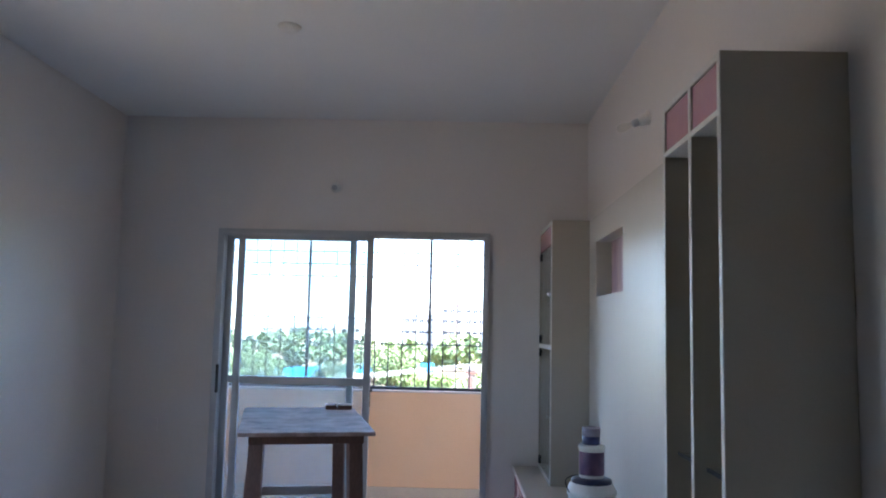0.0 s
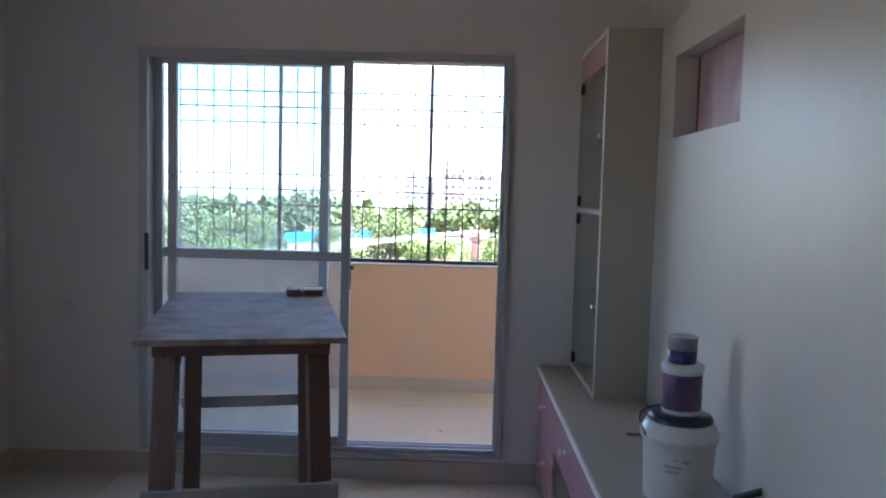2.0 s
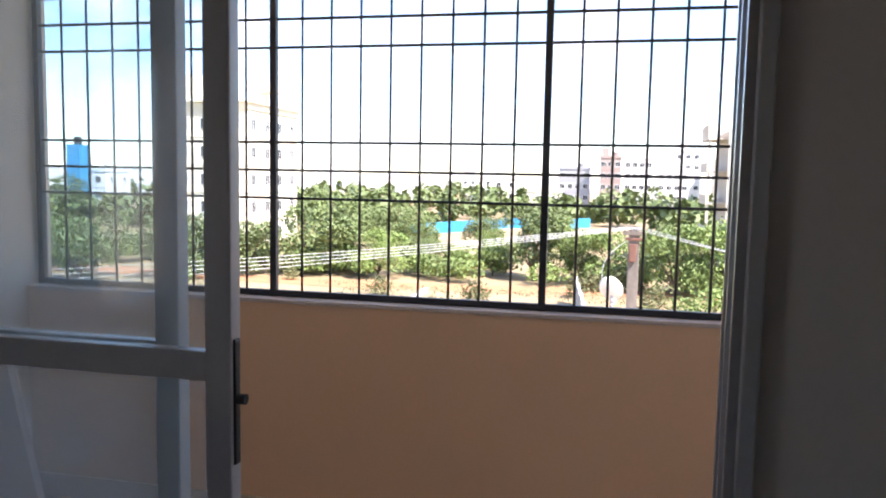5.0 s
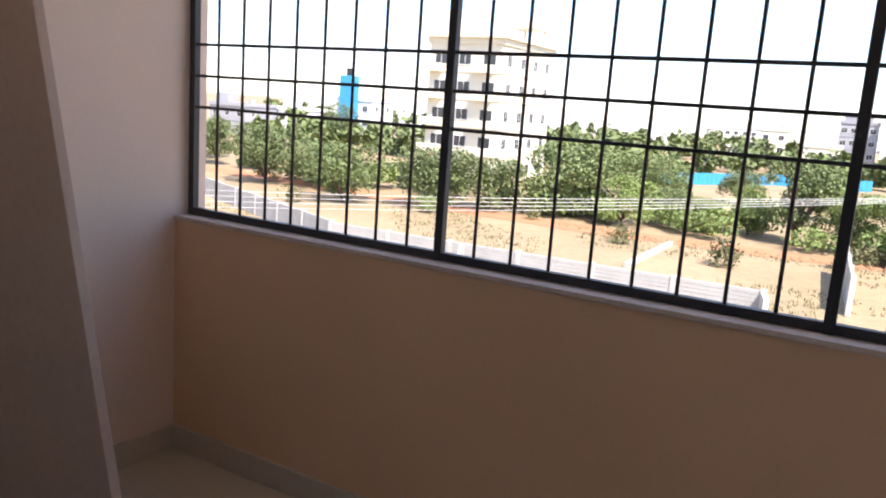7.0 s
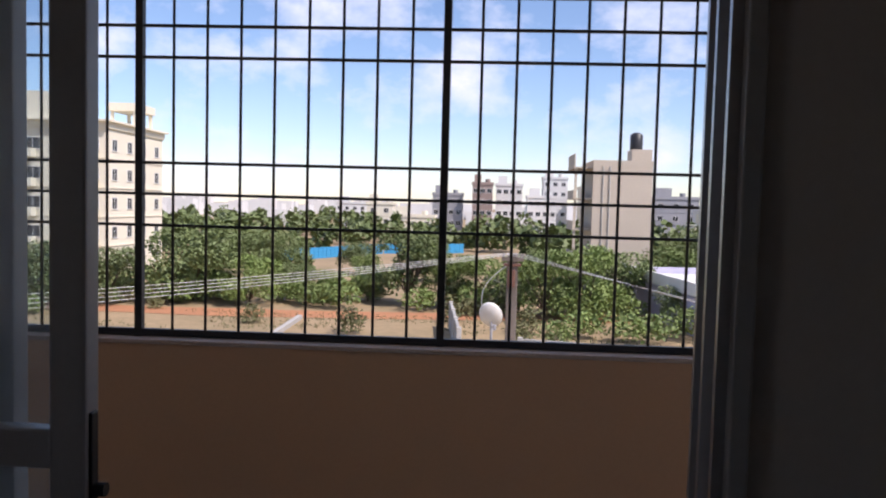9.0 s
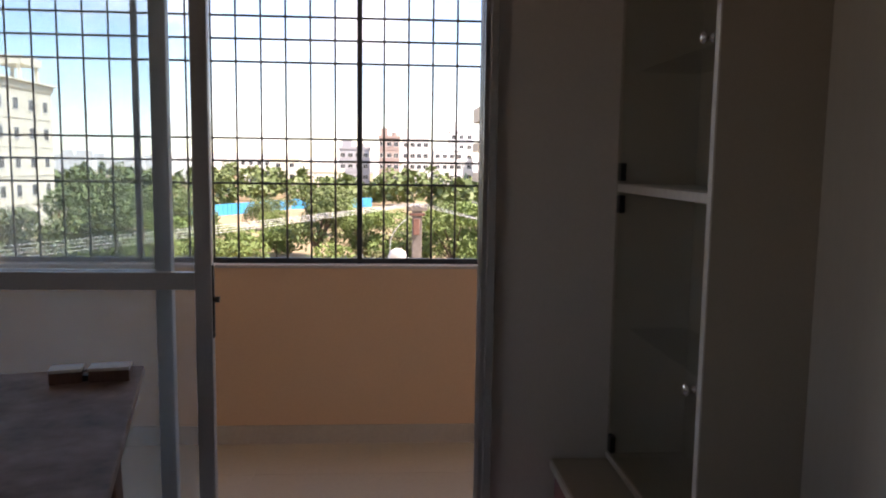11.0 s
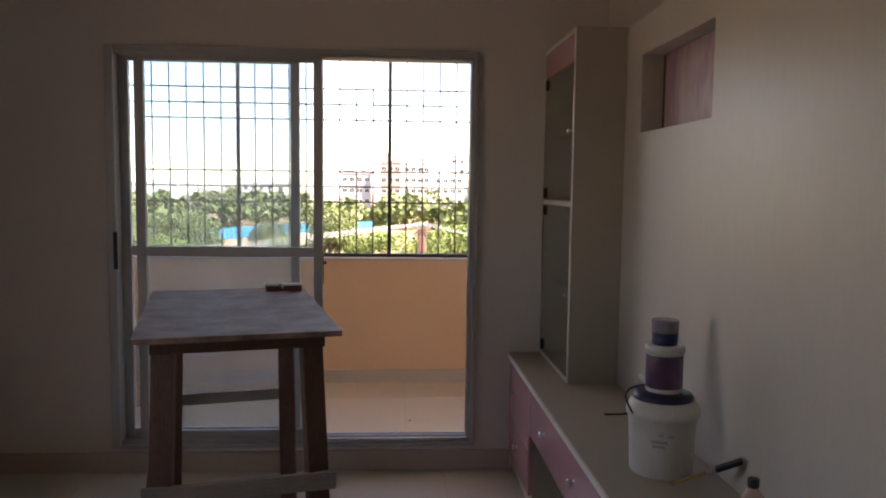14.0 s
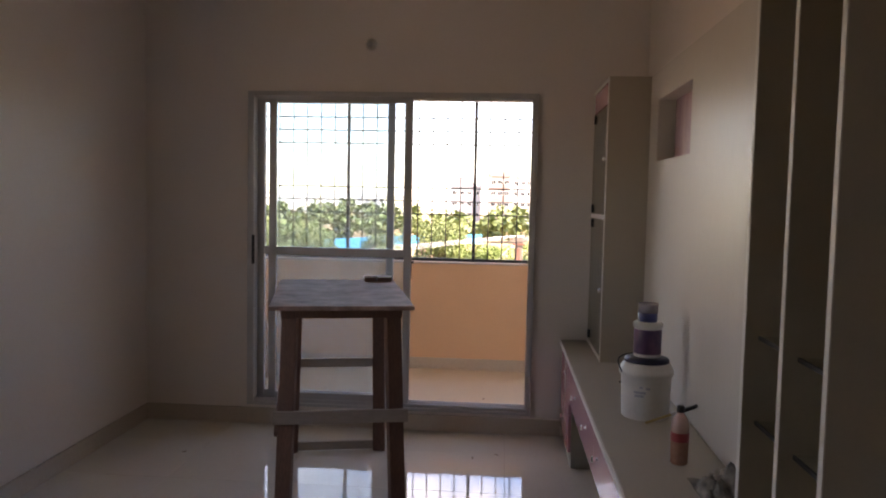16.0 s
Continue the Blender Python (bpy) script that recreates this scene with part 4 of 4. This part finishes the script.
tb = building(12.9, 20.0, 98.5, 110, 4, 3.8, tan_wall, "blank tan plastered apartment block with a roof tank", 0, 2, False, 0, False)
H4 = 4 * 3.8
bm = bmesh.new()
for k in range(1, 5):
    bx(bm, -2.2, 0, 1.0, 8.0, k * 3.8 - 0.2, k * 3.8)
    bx(bm, -2.2, -2.05, 1.0, 8.0, k * 3.8, k * 3.8 + (0.95 if k < 4 else 1.6))
bx(bm, -2.1, -1.8, 1.2, 1.5, 0, 3.8 * 4)
ob_of("balcony", bm, tan_wall, tb)
bm = bmesh.new()
bx(bm, 4.6, 7.0, 0.3, 3.4, H4 + 0.8, H4 + 2.2)
ob_of("stair_head", bm, tan_wall, tb)
bm = bmesh.new()
lathe(bm, [(0.75, H4 + 2.2), (0.78, H4 + 2.3), (0.78, H4 + 4.0), (0.4, H4 + 4.3)], 16)
ob_of("water_tank", bm, M["black"], tb, True, pose(5.3, 1.6, 0))
bm = bmesh.new()
for q in (1.2, 2.0):
    rod(bm, (q, -0.08, 0), (q, -0.08, H4), 0.09, n=8)
ob_of("drain_pipe", bm, pale_cement, tb)

lb = building(17, 34, 66, 86, 1, 3.3, lilac_wall, "low lilac house with a white parapet roof", 4, 4, False, 6, False, "house", (1.2, 1.2))
bm = bmesh.new()
bx(bm, -0.3, 17.3, -0.3, 20.3, 3.3, 3.45)
for q in ((-0.3, 17.3, -0.3, -0.1), (-0.3, -0.1, -0.1, 20.3)):
    bx(bm, *q, 3.45, 4.35)
ob_of("parapet", bm, white_wall, lb)
line = thing("laundry_line", lb.matrix_basis @ pose(0, 0, 3.45), "orange and white washing hung on a roof line", "laundry")
bm = bmesh.new()
for x in (1.0, 9.0):
    rod(bm, (x, 3, 0), (x, 3, 2.2), 0.05, n=6)
rod(bm, (1, 3, 2.1), (9, 3, 2.1), 0.02, n=5)
ob_of("posts", bm, pole_mat, line)
for i, mt in enumerate((orange_cloth, white_wall, orange_cloth, blue_sheet, orange_cloth, white_wall)):
    bm = bmesh.new()
    bx(bm, 1.5 + i * 1.2, 2.5 + i * 1.2, 2.97, 3.03, 0.85 + 0.12 * (i % 3), 2.1, 0.01)
    ob_of("cloth", bm, mt, line)

# blue sheet fence
for a, b in (((-33.7, 131), (-20.3, 159)), ((-20.3, 159), (-14.5, 161)), ((-9.9, 164), (-4.0, 169))):
    way = Vector(b) - Vector(a)
    fo = thing("sheet_fence", pose(*a, GZ, 0, 0, math.degrees(math.atan2(way.y, way.x))), "bright blue corrugated sheet fence", "fence", "blue sheet fences")
    n = int(way.length / 0.6)
    bm = bmesh.new()
    for i in range(n):
        bx(bm, i * 0.6, i * 0.6 + 0.6, 0.05 * (i % 2), 0.05 * (i % 2) + 0.06, 0, 2.0)
    ob_of("sheets", bm, blue_sheet, fo)

# the town behind
for x0, w, y0, fl, mat, fr, lab in ((-16, 9, 236, 4, grey_wall, 4, "unfinished grey apartment block"), (-4, 6, 232, 5, brown_wall, 3, "brown and white apartment block"), (3, 8, 238, 5, white_wall, 4, "white apartment block with grey bands"),
                                    (13, 9, 246, 4, white_wall, 4, "white apartment block with grey bands"), (19, 8, 262, 6, white_wall, 3, "tall white apartment block"), (30, 10, 250, 5, cream_wall, 4, "cream apartment block"),
                                    (-36, 8, 236, 3, cream_wall, 2, "small cream house with dark windows"), (-26, 12, 215, 2, cream_wall, 3, "low cream house on the town edge"), (-58, 12, 300, 3, white_wall, 4, "small white house"),
                                    (-118, 10, 152, 3, white_wall, 3, "white house beside a blue tower"), (-131, 9, 146, 2, white_wall, 3, "low white house"), (-104, 11, 158, 2, white_wall, 3, "low white house"), (-148, 12, 140, 2, grey_wall, 3, "low grey house"),
                                    (52, 12, 190, 3, white_wall, 3, "white house behind the trees"), (60, 10, 150, 3, brown_wall, 3, "brown house behind the trees"), (42, 9, 160, 2, cream_wall, 3, "low cream house"), (44, 12, 210, 4, grey_wall, 3, "grey apartment block")):
    building(x0, x0 + w, y0, y0 + w * 0.9, fl, 3.3, mat, lab + " far across the plots", fr, 2)
tower = thing("water_tower", pose(-113, 150, GZ), "slim bright blue stair tower with a tank", "tower")
bm = bmesh.new()
bx(bm, -1.6, 1.6, -1.6, 1.6, 0, 15.5, 0.05)
ob_of("shaft", bm, blue_sheet, tower)
bm = bmesh.new()
rod(bm, (0, 0, 15.5), (0, 0, 17.2), 0.8, n=14)
ob_of("tank", bm, M["black"], tower)
rt = random.Random(5)
verts, faces = [], []
for _ in range(260):
    y = rt.uniform(300, 900)
    x = rt.uniform(-0.9, 0.7) * y
    w, d, h = rt.uniform(6, 16), rt.uniform(6, 12), rt.uniform(4, 13) + (y - 300) * 0.006
    k = len(verts)
    verts += [(x + a * w, y + b * d, GZ + c * h) for c in (0, 1) for a, b in ((0, 0), (1, 0), (1, 1), (0, 1))]
    faces += [(k, k + 1, k + 5, k + 4), (k + 1, k + 2, k + 6, k + 5), (k + 2, k + 3, k + 7, k + 6), (k + 3, k, k + 4, k + 7), (k + 4, k + 5, k + 6, k + 7)]
me = bpy.data.meshes.new("far_town")
me.from_pydata(verts, [], faces)
me.materials.append(white_wall)
tagged(new("far_town", me), "far scatter of pale houses on the skyline", "town", kind="stuff")

# power pole, dish and lines
PX0, PY0, PT = 0.40, 16.0, 0.77
pole = thing("power_pole", pose(PX0, PY0, GZ), "weathered square concrete power pole with a cross-arm", "pole")
bm = bmesh.new()
beam(bm, (0, 0, 0), (0, 0, PT - GZ), 0.165, 0.14, 0.012)
ob_of("post", bm, pole_mat, pole)
bm = bmesh.new()
bx(bm, -0.17, 0.17, -0.11, -0.08, PT - GZ - 0.12, PT - GZ - 0.06, 0.004)
for k in range(4):
    rod(bm, (-0.14 + k * 0.093, -0.095, PT - GZ - 0.06), (-0.14 + k * 0.093, -0.095, PT - GZ + 0.0), 0.018, n=8)
ob_of("cross_arm", bm, pole_mat, pole)
bm = bmesh.new()
bx(bm, -0.07, 0.04, -0.15, -0.08, PT - GZ - 0.52, PT - GZ - 0.25, 0.012)
bx(bm, -0.13, 0.13, -0.10, 0.10, PT - GZ - 0.20, PT - GZ - 0.16, 0.004)
ob_of("junction_box", bm, material("rusty_steel", (0.22, 0.10, 0.07), 0.8, (0.12, 0.06, 0.045), 9, 50, 0.3), pole)
lines = thing("power_line", pose(0, 0, 0), "sagging bare aluminium wires strung from the pole", "wires")
for k in range(4):
    o = -0.14 + k * 0.093
    for ex, ey, ez, sag in ((-24.0, -2.0, 1.5, 0.8), (15.0, 2.6, -0.55, 0.35)):
        a, b = Vector((PX0 + o, PY0 - 0.095, PT + 0.0)), Vector((ex + o, ey, ez - 0.10 * k))
        cable("wire", [tuple(a.lerp(b, q) - Vector((0, 0, 4 * (sag + 0.03 * k) * q * (1 - q)))) for q in (0, 0.12, 0.25, 0.4, 0.55, 0.7, 0.85, 1.0)], 0.0035, wire_mat, lines)
for x, y, dz in ((-24.0, -2.0, 0.55), (15.0, 2.6, -1.4)):
    copy_thing(pole, pose(x, y, GZ + dz))
cable("drop_wire", [(PX0 - 0.10, PY0 - 0.1, PT - 0.2), (PX0 - 0.42, PY0 - 0.15, 0.35), (PX0 - 0.48, PY0 - 0.2, -0.05), (PX0 - 0.40, PY0 - 0.2, -0.25)], 0.006, wire_mat, lines)
dish = thing("satellite_dish", pose(0.07, 15.7, GZ), "large white satellite dish on a grey mast", "dish")
DH = -0.19 - GZ
bm = bmesh.new()
lathe(bm, [(0.03, 0.0), (0.12, 0.012), (0.19, 0.045), (0.215, 0.07), (0.207, 0.072), (0.12, 0.026), (0.02, 0.014)], 32)
ob_of("reflector", bm, white_plastic, dish, True, pose(0, 0, DH, 68, 0, 165) @ Matrix.Diagonal((0.85, 1.0, 1, 1)))
bm = bmesh.new()
rod(bm, (0.03, 0.05, 0), (0.03, 0.05, DH), 0.022, n=10)
rod(bm, (0.03, -0.02, DH - 0.16), (0.07, -0.28, DH - 0.12), 0.011, n=8)
bx(bm, 0.045, 0.095, -0.32, -0.26, DH - 0.15, DH - 0.07, 0.01)
ob_of("mast", bm, grey_wall, dish)

# ---- floor tiles ----
def tiles(parent, x0, x1, y0, y1, z, size, mat, gap=0.0012, th=0.006):
    data = {}
    nx, ny = math.ceil((x1 - x0) / size), math.ceil((y1 - y0) / size)
    for i in range(nx):
        for j in range(ny):
            w = min(size, x1 - x0 - i * size) - gap
            d = min(size, y1 - y0 - j * size) - gap
            if w < 0.02 or d < 0.02:
                continue
            key = (round(w, 3), round(d, 3))
            if key not in data:
                bm = bmesh.new()
                bx(bm, 0, w, 0, d, -th, 0, 0.0008)
                me = bpy.data.meshes.new("tile")
                bm.to_mesh(me)
                bm.free()
                me.materials.append(mat)
                data[key] = me
            t = new("tile", data[key])
            t.parent = parent
            t.matrix_basis = pose(x0 + i * size, y0 + j * size, z + 0.0004 * math.sin(i * 12.9 + j * 78.2))


tiles(floor, XL, XR, YB, YW, 0.0, 0.6, M["tile"])
tiles(balcony_floor, BX0, BX1, YO, YP, BZ, 0.6, M["balcony_tile"], gap=0.0006)
